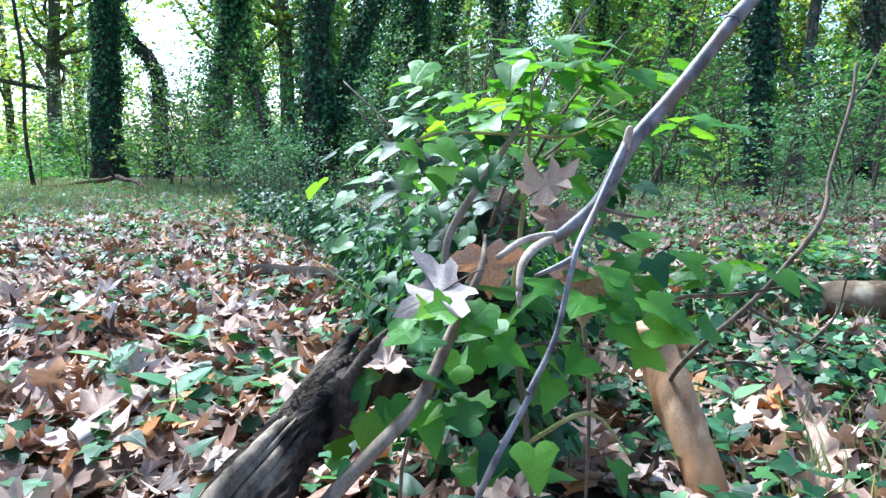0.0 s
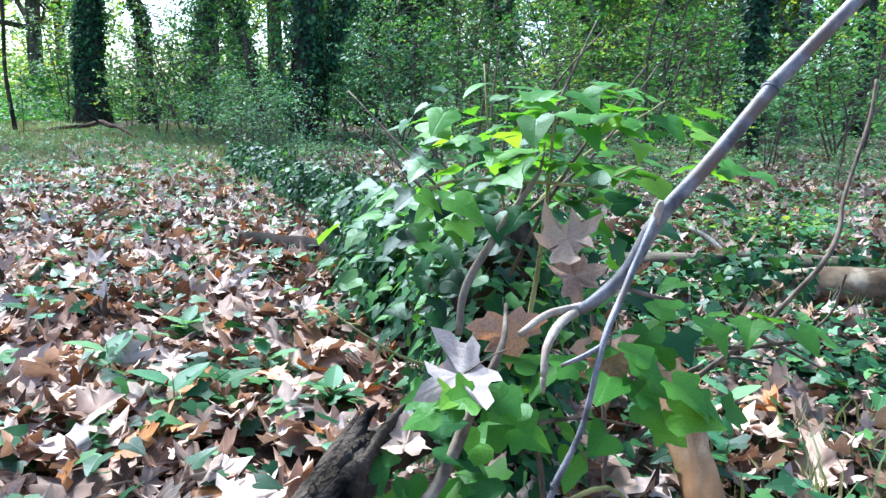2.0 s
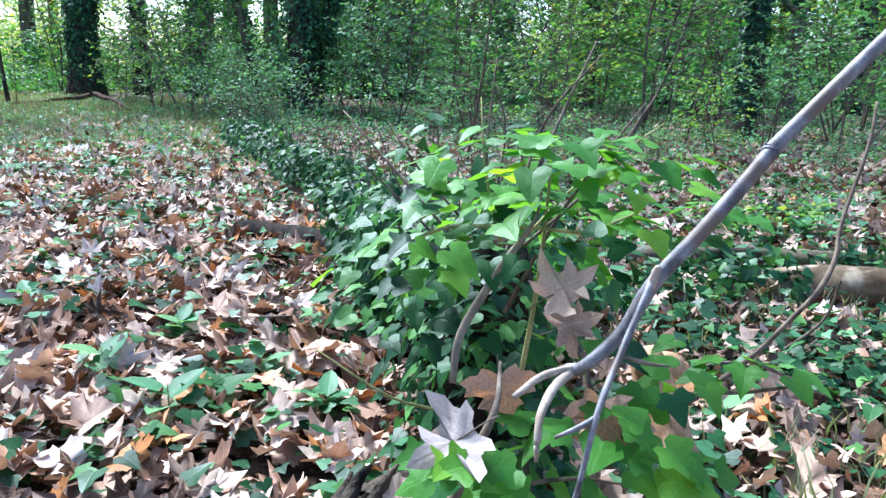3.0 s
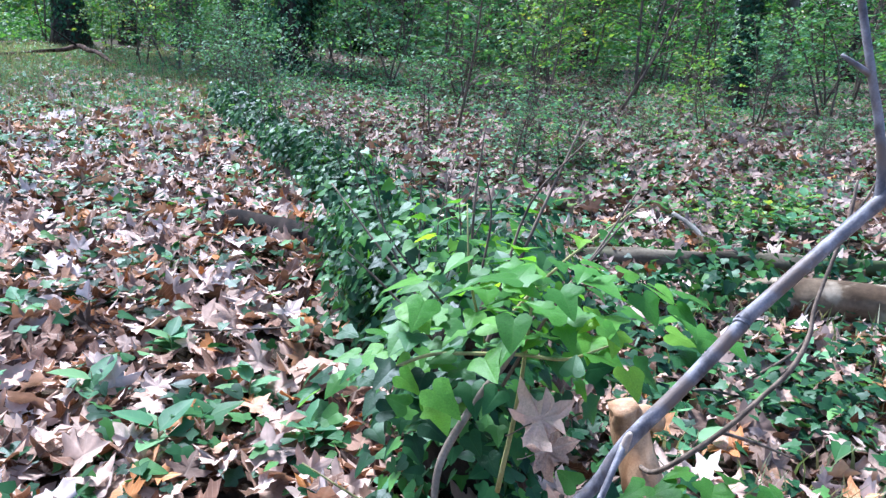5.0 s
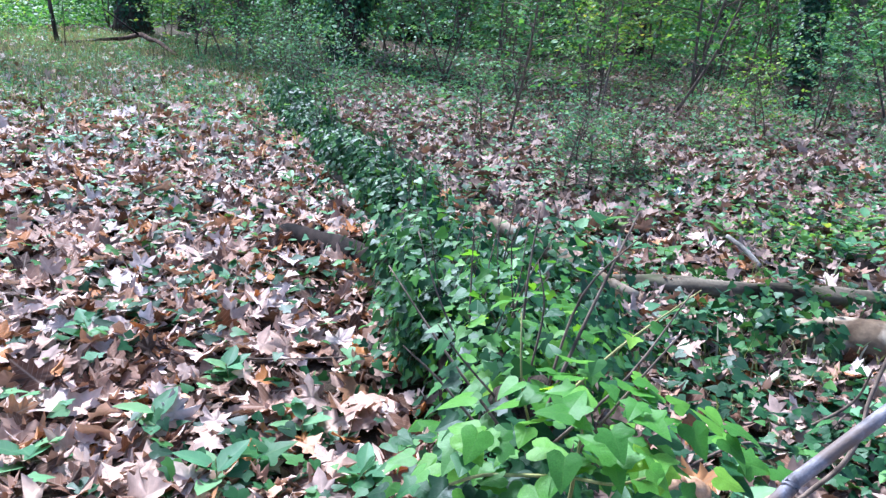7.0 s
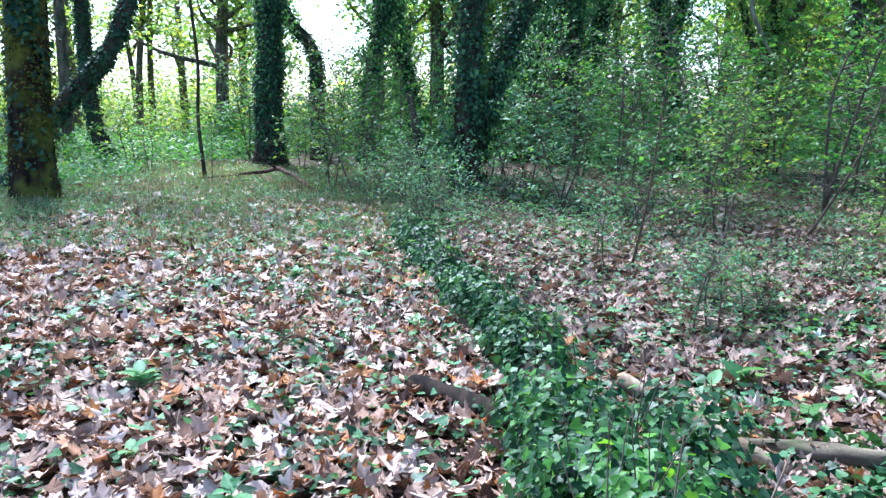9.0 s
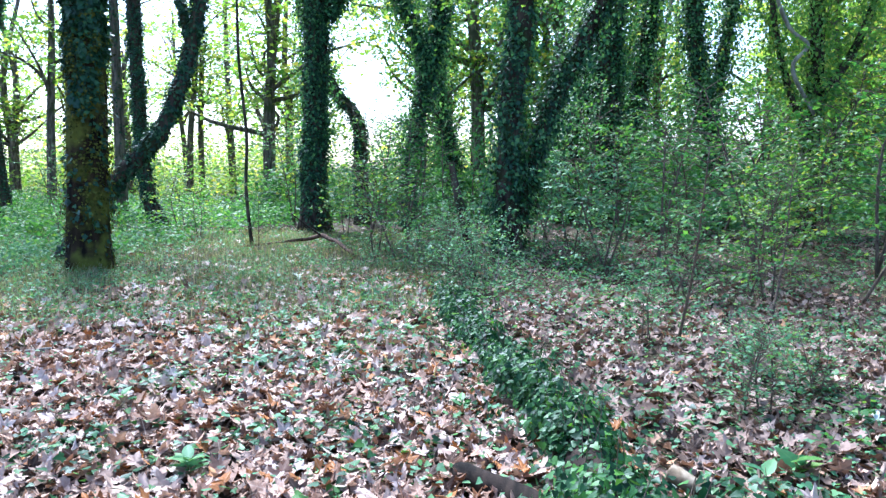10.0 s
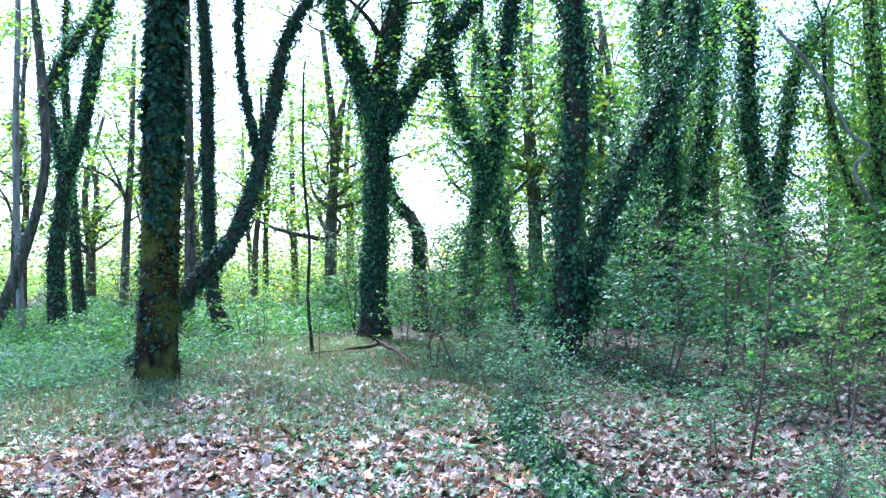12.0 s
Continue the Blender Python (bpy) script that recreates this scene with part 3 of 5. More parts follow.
tree("great ivy-clad tree that divides into three limbs", [(-10.99, 24.90, -0.2, 0.62), (-10.96, 24.91, 2.96, 0.46), (-10.82, 24.96, 6.01, 0.45), (-10.79, 24.97, 8.3, 0.46)],
     [[(-10.80, 24.97, 7.7, 0.42), (-11.51, 24.73, 9.90, 0.40), (-12.12, 24.53, 11.35, 0.364), (-12.35, 24.45, 13.42, 0.304), (-12.82, 24.30, 15.50, 0.243)],
      [(-10.72, 24.99, 7.7, 0.42), (-10.35, 25.11, 10.09, 0.385), (-10.09, 25.20, 12.15, 0.344), (-10.11, 25.19, 14.63, 0.283)],
      [(-10.5, 25.05, 7.4, 0.32), (-9.39, 25.43, 9.26, 0.304), (-8.40, 25.76, 10.68, 0.283), (-7.22, 26.15, 12.52, 0.243), (-6.22, 26.48, 14.37, 0.182)]], ivy=700, spread=0.15, ivy_size=0.11, seed=9, shag=0.35)
tree("bent grey-green tree behind the great one", [(-10.43, 28.25, -0.2, 0.337), (-10.46, 28.24, 2.55, 0.315), (-10.59, 28.19, 4.13, 0.292), (-11.54, 27.88, 5.50, 0.292), (-12.58, 27.53, 8.68, 0.247), (-12.98, 27.40, 12.11, 0.202)], ivy=300, spread=0.2, seed=10)
tree("ivy-smothered tree with a swaying trunk", [(-7.74, 25.98, -0.3, 0.33), (-7.79, 25.96, 1.90, 0.26), (-7.43, 26.08, 4.33, 0.27), (-6.91, 26.25, 6.56, 0.28), (-6.49, 26.39, 9.42, 0.26), (-6.16, 26.50, 12.09, 0.23), (-6.02, 26.55, 14.57, 0.2)],
     [[(-7.1, 26.2, 5.8, 0.2), (-8.0, 26.0, 8.0, 0.17), (-8.6, 25.9, 10.5, 0.14), (-8.7, 25.9, 13.0, 0.1)]], ivy=600, spread=0.3, ivy_size=0.11, seed=11, shag=1.4)
# its wide, dense crown is out of view, added to shade the floor
tree("dark tree with bare brown bark showing between ivy", [(-3.16, 19.07, -0.2, 0.470), (-3.20, 19.05, 1.73, 0.356), (-3.10, 19.09, 3.72, 0.342), (-2.89, 19.16, 5.58, 0.342), (-2.89, 19.15, 7.75, 0.328), (-2.92, 19.14, 10.07, 0.299), (-2.95, 19.13, 12.40, 0.242)],
     [[(-3.3, 19.3, 0.1, 0.35), (-3.05, 19.60, 0.85, 0.336), (-2.57, 19.79, 2.73, 0.307), (-1.99, 19.98, 4.18, 0.278), (-1.62, 20.10, 4.99, 0.249), (-0.97, 20.32, 6.38, 0.190), (-0.10, 20.61, 8.14, 0.146), (0.09, 20.67, 10.53, 0.102)]], ivy=700, spread=0.3, ivy_size=0.1, seed=12, crown=80, crown_each=52, crown_radius=1.1, reach=4.2, crown_leaf=0.15, shag=0.55, bare=lambda p, a: (np.sin(p[:, 2] * 1.3 + a * 1.5) > -0.6))
tree("tall straight tree wrapped in dark ivy", [(-1.10, 29.23, -0.2, 0.630), (-1.06, 29.24, 3.89, 0.546), (-1.05, 29.24, 7.06, 0.525), (-0.79, 29.33, 10.24, 0.504), (-0.60, 29.39, 14.51, 0.441)], ivy=560, spread=0.25, ivy_size=0.11, seed=13, shag=1.6)
tree("ivy-clad tree leaning slightly", [(-0.43, 33.66, -0.1, 0.408), (-0.12, 33.77, 4.09, 0.384), (0.41, 33.94, 7.70, 0.360), (0.90, 34.10, 12.31, 0.336), (1.16, 34.19, 15.73, 0.264)], ivy=420, spread=0.35, ivy_size=0.12, seed=14, shag=1.7)
tree("ivy-clad tree with a bushy trunk", [(-2.76, 30.79, -0.1, 0.472), (-2.38, 30.91, 3.34, 0.427), (-1.79, 31.11, 6.27, 0.360), (-1.61, 31.17, 9.67, 0.292), (-1.76, 31.12, 13.10, 0.225)], ivy=480, spread=0.5, ivy_size=0.12, seed=15, shag=1.2)
tree("ivy-clad tree curving up to a forked top", [(3.15, 29.58, -0.2, 0.385), (2.83, 29.47, 2.36, 0.344), (2.22, 29.27, 5.21, 0.324), (1.90, 29.17, 7.87, 0.304), (1.89, 29.17, 11.98, 0.283), (1.56, 29.06, 14.46, 0.223)],
     [[(2.75, 29.5, 2.6, 0.24), (2.66, 30.0, 3.6, 0.231), (2.91, 30.3, 5.31, 0.231), (3.37, 30.71, 8.05, 0.210), (3.76, 30.84, 9.96, 0.168), (4.97, 31.24, 11.65, 0.105)]], ivy=420, spread=0.3, ivy_size=0.11, seed=16, shag=1.3)
tree("broad tree hidden in dense hanging ivy", [(5.49, 27.20, -0.3, 0.36), (5.57, 27.22, 5.39, 0.3), (5.46, 27.19, 10.86, 0.26), (5.53, 27.21, 13.62, 0.2)],
     [[(5.5, 27.2, 3.0, 0.2), (4.6, 26.6, 5.0, 0.15), (4.0, 26.2, 7.5, 0.1), (3.9, 26.0, 10.0, 0.06)], [(5.5, 27.2, 4.0, 0.2), (6.6, 26.6, 6.0, 0.15), (7.2, 26.2, 8.5, 0.1), (7.4, 26.0, 11.0, 0.06)]], ivy=0, seed=17, shag=2.4, shag_leaf=YELLOWGREEN)
tree("thin dark tree between the ivied ones", [(-7.71, 32.31, -0.3, 0.371), (-7.78, 32.28, 3.01, 0.346), (-8.33, 32.10, 5.25, 0.322), (-8.40, 32.08, 9.24, 0.272), (-8.82, 31.94, 13.01, 0.223)], ivy=420, spread=0.4, ivy_size=0.12, seed=18, shag=1.0)
# another broad unseen crown, there to block sky light over the right side
tree("straight ivy-clad tree with a dark bare foot", [(6.05, 14.6, -0.1, 0.34), (6.02, 14.6, 0.6, 0.25), (5.98, 14.65, 4.0, 0.225), (6.0, 14.7, 8.0, 0.21), (6.1, 14.7, 11.5, 0.18)], ivy=1500, spread=0.1, ivy_size=0.085, ivy_low=0.5, seed=19, reach=4.0, crown=80, crown_each=60, crown_radius=1.1, crown_leaf=0.15)
tree("dark curved tree with sparse twigs", [(10.27, 22.00, -0.1, 0.25), (10.29, 22.00, 2.42, 0.214), (10.43, 22.00, 3.84, 0.198), (10.56, 22.00, 5.24, 0.181), (10.9, 22.00, 8.28, 0.148)], [[(10.3, 22, 2.9, 0.1), (9.7, 22, 3.6, 0.08), (9.5, 22.1, 5.0, 0.06), (9.3, 22.2, 6.5, 0.04)]], ivy=120, spread=0.1, bark=BARK_FAR, seed=20)
tree("slim sapling tree with a straight dark stem", [(-10.78, 19.91, -0.05, 0.066), (-10.9, 19.89, 1.6, 0.058), (-10.84, 19.89, 3.2, 0.055), (-11.0, 19.86, 5.39, 0.05), (-10.96, 19.84, 8.25, 0.04)], ivy=0, bark=BARK, seed=22, reach=1.0, crown=10, crown_each=6, crown_leaf=0.1)
# the wood goes on behind and beside the walker: added trees, mostly unseen, that dim the sky
for _k, (_x, _y, _r) in enumerate([(-7, -6, 0.4), (5, -8, 0.45), (-13, 2, 0.4), (13, 4, 0.45), (1, -14, 0.4), (14, 13, 0.4), (-18, 10, 0.4), (15, 27, 0.45), (10, 33, 0.45)]):
    tree("ivy-clad tree in the surrounding wood", [(_x, _y, -0.1, _r), (_x + 0.1, _y, 3, _r * 0.85), (_x - 0.1, _y + 0.2, 7, _r * 0.75), (_x, _y, 13, _r * 0.55)], ivy=220, spread=0.35, ivy_size=0.13, seed=30 + _k)


# ---------------------------------------------------------------- far wood
def far_tree(seed):
    """A thin tree of the distant wood, at the origin."""
    r = np.random.default_rng(seed)
    t = thing("tree", "distant thin tree with yellow-green leaves", "tree", group="distant trees")
    rad, s, h = r.uniform(0.14, 0.3), r.uniform(-1.2, 1.2), r.uniform(13, 18)
    line = [(0, 0, -0.3, rad * 1.2), (s * 0.3, 0, h * 0.3, rad), (s * 0.4 + r.normal() * 0.4, 0.2, h * 0.6, rad * 0.8), (s + r.normal() * 0.6, 0, h, rad * 0.45)]
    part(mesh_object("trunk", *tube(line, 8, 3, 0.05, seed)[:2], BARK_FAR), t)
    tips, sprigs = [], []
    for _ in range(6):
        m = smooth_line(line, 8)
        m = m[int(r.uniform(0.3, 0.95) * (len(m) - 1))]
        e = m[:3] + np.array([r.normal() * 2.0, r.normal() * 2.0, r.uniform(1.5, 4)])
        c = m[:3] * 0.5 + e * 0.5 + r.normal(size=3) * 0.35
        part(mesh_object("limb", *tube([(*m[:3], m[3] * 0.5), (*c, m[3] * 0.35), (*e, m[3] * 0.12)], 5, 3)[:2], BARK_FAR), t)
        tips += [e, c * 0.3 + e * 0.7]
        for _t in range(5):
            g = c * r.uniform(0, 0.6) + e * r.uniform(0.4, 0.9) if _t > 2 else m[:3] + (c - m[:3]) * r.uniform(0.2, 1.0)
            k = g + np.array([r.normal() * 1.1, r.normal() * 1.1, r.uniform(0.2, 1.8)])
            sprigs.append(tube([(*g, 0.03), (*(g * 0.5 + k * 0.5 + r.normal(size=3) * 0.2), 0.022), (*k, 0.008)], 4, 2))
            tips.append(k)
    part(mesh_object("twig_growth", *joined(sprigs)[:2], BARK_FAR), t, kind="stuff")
    n = 9
    c = np.concatenate([np.array(tips), np.stack([s + r.normal(size=n) * 2.3, r.normal(size=n) * 2.3, h * r.uniform(0.2, 1.1, n)], 1)])
    v, f, u = scattered(tiny, *leaf_cloud(np.concatenate([c, c], 1), 30, 0.52, 0.31, 0.4))
    part(mesh_object("foliage", v, f, CANOPY, u), t, kind="stuff")
    return t


def off_gap(s):
    """Keeps two open lanes of sky between the trees."""
    a = np.degrees(np.arctan2(s[:, 0], s[:, 1]))
    return ((a < -23.0) | (a > -18.0)) & ((a < 4.2) | (a > 8.2))


far_models = [far_tree(200 + k) for k in range(7)]
for _k in range(94):
    _a, _d = radians(-68 + 123 * rng.uniform() ** 0.6), rng.uniform(40, 78)
    if not off_gap(np.array([[math.sin(_a), math.cos(_a)]]))[0]:
        _a += radians(6)
    _m = Matrix.Translation((_d * math.sin(_a), _d * math.cos(_a), 0)) @ Matrix.Rotation(_k * 2.4, 4, "Z")
    if _k < 7:
        far_models[_k].matrix_basis = _m
    else:
        copy_thing(far_models[_k % 7], _m)


for _k, (_a, _d, _s) in enumerate([(-14.5, 46, 1.3), (-11.5, 43, 1.35), (-8.5, 47, 1.4), (-6.0, 42, 1.25), (-3.2, 46, 1.3), (-57, 58, 1.0), (-52, 66, 1.0), (-47.5, 60, 1.0), (-43.5, 68, 1.0), (-40, 57, 1.0), (-36.5, 64, 1.0), (-32.5, 58, 1.0), (-29.5, 66, 1.0), (-25.5, 60, 1.0)]):
    _c = copy_thing(far_models[_k % 7], Matrix.Translation((_d * math.sin(radians(_a)), _d * math.cos(radians(_a)), 0)) @ Matrix.Rotation(_k * 1.7, 4, "Z"))
    _c.scale = (_s, _s, _s)


def undergrowth(name, label, spots, each, radius, height, size, mat, shapes=tiny, tufts=0, tight=0.35):
    """Low mixed greenery round (x, y) spots, as one mass; tufts gathers it into sprays with gaps between."""
    n = len(spots) * each
    c = np.repeat(spots, each, axis=0)
    p = np.concatenate([c + rng.normal(size=(n, 2)) * radius, np.zeros((n, 1))], 1)
    h = np.repeat(rng.uniform(0.5, 1.0, len(spots)) * height, each)
    fall = np.exp(-((p[:, :2] - c) ** 2).sum(1) / (2 * (radius * 1.1) ** 2))
    p[:, 2] = ground_z(p[:, 0], p[:, 1]) + 0.03 + h * fall * rng.uniform(0.05, 1, n) ** 0.7
    if tufts:
        heart = rng.permutation(n)[: len(spots) * tufts]
        p = p[rng.choice(heart, n)] + rng.normal(size=(n, 3)) * np.array([tight, tight, tight * 0.45])
        p[:, 2] = np.maximum(p[:, 2], 0.05)
    nor = np.stack([rng.normal(size=n) * 0.6, rng.normal(size=n) * 0.6, np.ones(n)], 1)
    tip = np.concatenate([rng.normal(size=(n, 2)), -0.4 * np.ones((n, 1))], 1)
    v, f, u = scattered(shapes, p, frames_of(nor, tip), size * rng.uniform(0.6, 1.35, n))
    return tagged(mesh_object(name, v, f, mat, u), label, "undergrowth", kind="stuff")


def spots_in(n, x0, x1, y0, y1, keep=None):
    s = np.stack([rng.uniform(x0, x1, n), rng.uniform(y0, y1, n)], 1)
    return s if keep is None else s[keep(s)]


undergrowth("undergrowth", "bright green nettles and brambles among the trees", spots_in(220, -36, -12.8, 15.5, 40), 200, 0.8, 1.3, 0.13, GREEN, tufts=22, tight=0.2)
undergrowth("undergrowth", "bluish-green low brambles round the old tree", spots_in(120, -24, -12.2, 11, 19), 130, 0.5, 0.7, 0.085, BLUEGREEN, tufts=20, tight=0.14)
undergrowth("undergrowth", "green bushes filling the wood beyond the trees", spots_in(150, -17, 22, 30, 50), 340, 1.1, 4.6, 0.2, GREEN, tufts=22, tight=0.34)
undergrowth("undergrowth", "bluish-green thicket among the far trunks", spots_in(60, -2, 18, 24, 38), 300, 0.9, 3.4, 0.15, BLUEGREEN, tufts=24, tight=0.26)
undergrowth("undergrowth", "yellow-green sunlit bushes far in the wood", spots_in(230, -66, 36, 46, 80, off_gap), 230, 1.8, 7.5, 0.28, CANOPY, tufts=16, tight=0.6)
undergrowth("undergrowth", "tall green thicket behind the ivied trunks", spots_in(80, -8, 28, 37, 56, off_gap), 260, 1.5, 12.0, 0.3, GREEN, tufts=15, tight=0.6)
undergrowth("undergrowth", "hazy yellow-green foliage at the edge of the wood", spots_in(200, -90, -6, 54, 88, off_gap), 130, 2.3, 11.0, 0.4, CANOPY, tufts=8, tight=0.8)
undergrowth("undergrowth", "low dark green plants on the shaded floor", spots_in(260, -3.0, 13, 8.5, 26), 60, 0.4, 0.35, 0.06, BLUEGREEN)
undergrowth("undergrowth", "light green fern-like seedlings on the floor", np.array([(2.75, 5.6), (2.95, 5.9), (2.55, 6.1), (2.4, 5.5), (3.2, 6.3), (2.1, 5.8)]), 70, 0.2, 0.24, 0.055, YELLOWGREEN)
undergrowth("undergrowth", "small green plants of the clearing", spots_in(620, -19, -2.5, 8.5, 23), 34, 0.22, 0.26, 0.06, BLUEGREEN)


# ---------------------------------------------------------------- saplings and shrubs
def sapling(label, height, stems, spread, each, leaf, mat, seed, group="understorey saplings", bare=0.25, name="sapling"):
    """A young tree: thin stems, side twigs, and flat sprays of leaves."""
    r = np.random.default_rng(seed)
    t = thing(name, label, "sapling", group=group)
    at, tips = [], []
    for k in range(stems):
        a = r.uniform(0, 6.28)
        lean = r.uniform(0.05, 0.3) * spread
        top = np.array([math.cos(a) * lean * height, math.sin(a) * lean * height, height * r.uniform(0.75, 1.0)])
        base = np.array([r.normal() * 0.08, r.normal() * 0.08, -0.03])
        mid = base * 0.5 + top * 0.5 + r.normal(size=3) * 0.06 * height
        rad = 0.007 + 0.006 * height
        part(mesh_object("stem", *tube([(*base, rad), (*mid, rad * 0.7), (*top, rad * 0.25)], 6, 4)[:2], TWIG), t)
        line = smooth_line([base, mid, top], 8)
        twigs = []
        for m in line[int(len(line) * bare):]:
            for _ in range(2):
                b = r.uniform(0, 6.28)
                ln = spread * r.uniform(0.3, 0.75) * (1.1 - 0.5 * m[2] / height) * height * 0.5
                e = m + np.array([math.cos(b) * ln, math.sin(b) * ln, ln * r.uniform(0.0, 0.5)])
                twigs.append(tube([(*m, rad * 0.35), (*(m * 0.5 + e * 0.5 + (0, 0, ln * 0.08)), rad * 0.25), (*e, rad * 0.1)], 3, 2))
                each2 = each * 2
                w = r.uniform(0.3, 1.1, each2)[:, None]
                at.append(m * (1 - w) + e * w + r.normal(size=(each2, 3)) * (0.035, 0.035, 0.02))
                tips.append(np.repeat((e - m)[None], each2, 0) + r.normal(size=(each2, 3)) * ln * 0.7)
        v, f, u = joined(twigs)
        part(mesh_object("twig_growth", v, f, TWIG), t, kind="stuff")
    at, tips = np.concatenate(at), np.concatenate(tips)
    nor = np.stack([r.normal(size=len(at)) * 0.5, r.normal(size=len(at)) * 0.5 - 0.25, np.ones(len(at))], 1)
    v, f, u = scattered(tiny, at, frames_of(nor, tips), leaf * r.uniform(0.6, 1.25, len(at)))
    part(mesh_object("foliage", v, f, mat, u), t, kind="stuff")
    return t


def planted(models, places):
    for k, (x, y, s, w) in enumerate(places):
        m = models[w]
        at = Matrix.Translation((x, y, float(ground_z(x, y)))) @ Matrix.Rotation(k * 2.4, 4, "Z") @ Matrix.Scale(s, 4)
        if "used" not in m:
            m.matrix_basis = at
            m["used"] = 1
        else:
            c = copy_thing(m, Matrix.Translation((x, y, float(ground_z(x, y)))) @ Matrix.Rotation(k * 2.4, 4, "Z"))
            c.scale = (s, s, s)


models = [sapling("young tree with layered fresh green leaves", 2.8, 2, 1.5, 6, 0.1, GREEN, 1),
          sapling("young tree with bluish-green leaves on thin stems", 2.4, 3, 1.3, 5, 0.1, BLUEGREEN, 2),
          sapling("bushy sapling with yellow-green leaves", 2.2, 2, 1.6, 6, 0.095, YELLOWGREEN, 3),
          sapling("low leafy shrub with grey-green leaves", 1.0, 4, 1.6, 3, 0.05, BLUEGREEN, 4, bare=0.15),
          sapling("tall thin sapling with few leaves", 3.6, 1, 1.1, 6, 0.1, GREEN, 5, bare=0.35),
          sapling("slender young tree with airy green leaves", 4.2, 2, 1.2, 7, 0.1, GREEN, 6, bare=0.3)]
places = [(0.43, 9.7, 0.75, 4), (1.9, 11.6, 0.7, 4), (2.0, 12.9, 0.95, 2), (3.3, 12.6, 0.95, 4), (0.6, 13.0, 0.7, 1), (-0.6, 15.6, 1.0, 1), (-1.4, 17.0, 0.9, 1), (0.4, 16.5, 0.9, 5), (2.2, 15.4, 0.9, 5), (4.6, 16.5, 1.2, 5),
          (3.0, 18.0, 1.2, 2), (1.2, 19.0, 1.2, 0), (5.8, 19.0, 1.4, 0), (-5.2, 16.4, 1.0, 0), (-6.2, 17.6, 1.05, 2), (-5.8, 19.5, 1.2, 0), (-7.4, 20.4, 1.1, 4), (-4.6, 18.2, 1.0, 4), (-8.9, 22.6, 1.0, 2),
          (0.95, 6.9, 0.85, 3), (1.5, 7.6, 0.7, 3), (1.1, 8.5, 0.6, 3), (2.8, 9.5, 0.5, 3), (-3.4, 14.4, 1.25, 3), (-2.9, 12.7, 0.8, 3), (-4.2, 15.9, 1.2, 3),
          (7.3, 13.6, 1.0, 0), (8.2, 15.5, 1.2, 1), (5.2, 11.8, 0.7, 1), (6.8, 17.6, 1.3, 0), (9.0, 12.0, 0.9, 0), (7.5, 11.0, 0.6, 3), (5.0, 9.3, 0.5, 3), (9.5, 17.0, 1.4, 0), (4.2, 21.0, 1.5, 2), (2.2, 22.5, 1.6, 0), (-0.5, 23.0, 1.5, 0), (-2.6, 22.6, 1.4, 1),
          (6.5, 22.5, 1.6, 0), (8.4, 24.0, 1.7, 1), (-14.8, 17.8, 0.7, 2), (-17.0, 19.5, 0.8, 0), (-9.7, 18.2, 0.55, 4), (-13.5, 21.5, 1.0, 2), (-15.8, 24.0, 1.2, 2), (0.1, 9.6, 0.4, 1), (3.9, 10.6, 0.55, 2), (4.3, 12.9, 0.7, 4), (1.9, 13.6, 0.6, 4), (-6.6, 21.5, 1.0, 5), (-9.0, 27.0, 1.1, 5), (-4.9, 23.5, 1.0, 5), (1.0, 24.5, 1.2, 5), (3.2, 20.2, 1.0, 5), (7.4, 20.5, 1.1, 5), (-13.0, 27.5, 1.0, 5), (5.4, 24.3, 1.2, 5), (-1.6, 26.0, 1.2, 5), (-19.5, 22.5, 0.8, 5)]
planted(models, places)

# bare grey shrub with a broken stem, at the far end of the ivied log
def bare_shrub(at, seed, starts, size):
    t = thing("shrub", "half-bare shrub of tangled grey twigs", "shrub", at=at, group="half-bare shrubs")
    r = np.random.default_rng(seed)
    rows, ends = boughs([(r.normal() * 0.3, r.normal() * 0.3, 0, r.normal() * 0.7, r.normal() * 0.7, 1.0, 0.014) for _ in range(starts)], 0.85 * size, 3, 0.85, seed)
    for q in rows[:starts]:
        part(mesh_object("stem", *tube(q, 5, 2)[:2], TWIG_GREY), t)
    part(mesh_object("twig_growth", *joined([tube(q, 4, 1) for q in rows[starts:]])[:2], TWIG_GREY), t, kind="stuff")
    v, f, u = scattered(tiny, *leaf_cloud(ends, 5, 0.09, 0.055))
    part(mesh_object("foliage", v, f, BLUEGREEN, u), t, kind="stuff")
    return t


bare_shrub((-3.45, 14.7, 0), 77, 11, 1.0)
bare_shrub((-2.75, 13.3, 0), 78, 8, 0.8)
bare_shrub((-4.3, 16.2, 0), 79, 7, 0.9)
snag = thing("dead_snag", "broken dead stem with a splintered top", "dead stem", at=(-3.6, 15.6, 0))
part(mesh_object("stem", *tube([(0.25, 0, -0.1, 0.11), (0.1, 0, 0.9, 0.1), (-0.1, 0, 1.7, 0.085), (-0.22, 0, 2.3, 0.06)], 9, 4, 0.15, 5)[:2], BARK), snag)
limb = thing("pale_branch", "crooked bare pale branch hanging in the ivy", "branch", at=(4.26, 24.68, 6.3))
part(mesh_object("wood", *tube([(-1.89, -0.62, 3.03, 0.045), (-0.75, -0.24, 1.6, 0.055), (0, 0, 0, 0.06), (0.58, 0.2, -0.52, 0.06), (0.16, 0.05, -1.23, 0.055), (0.87, 0.29, -2.57, 0.05)], 8, 5, 0.15, 3)[:2], BARK_PALE), limb)
deadfall = thing("fallen_branch", "brown fallen branch lying across the clearing", "branch", at=(-8.6, 19.4, 0))
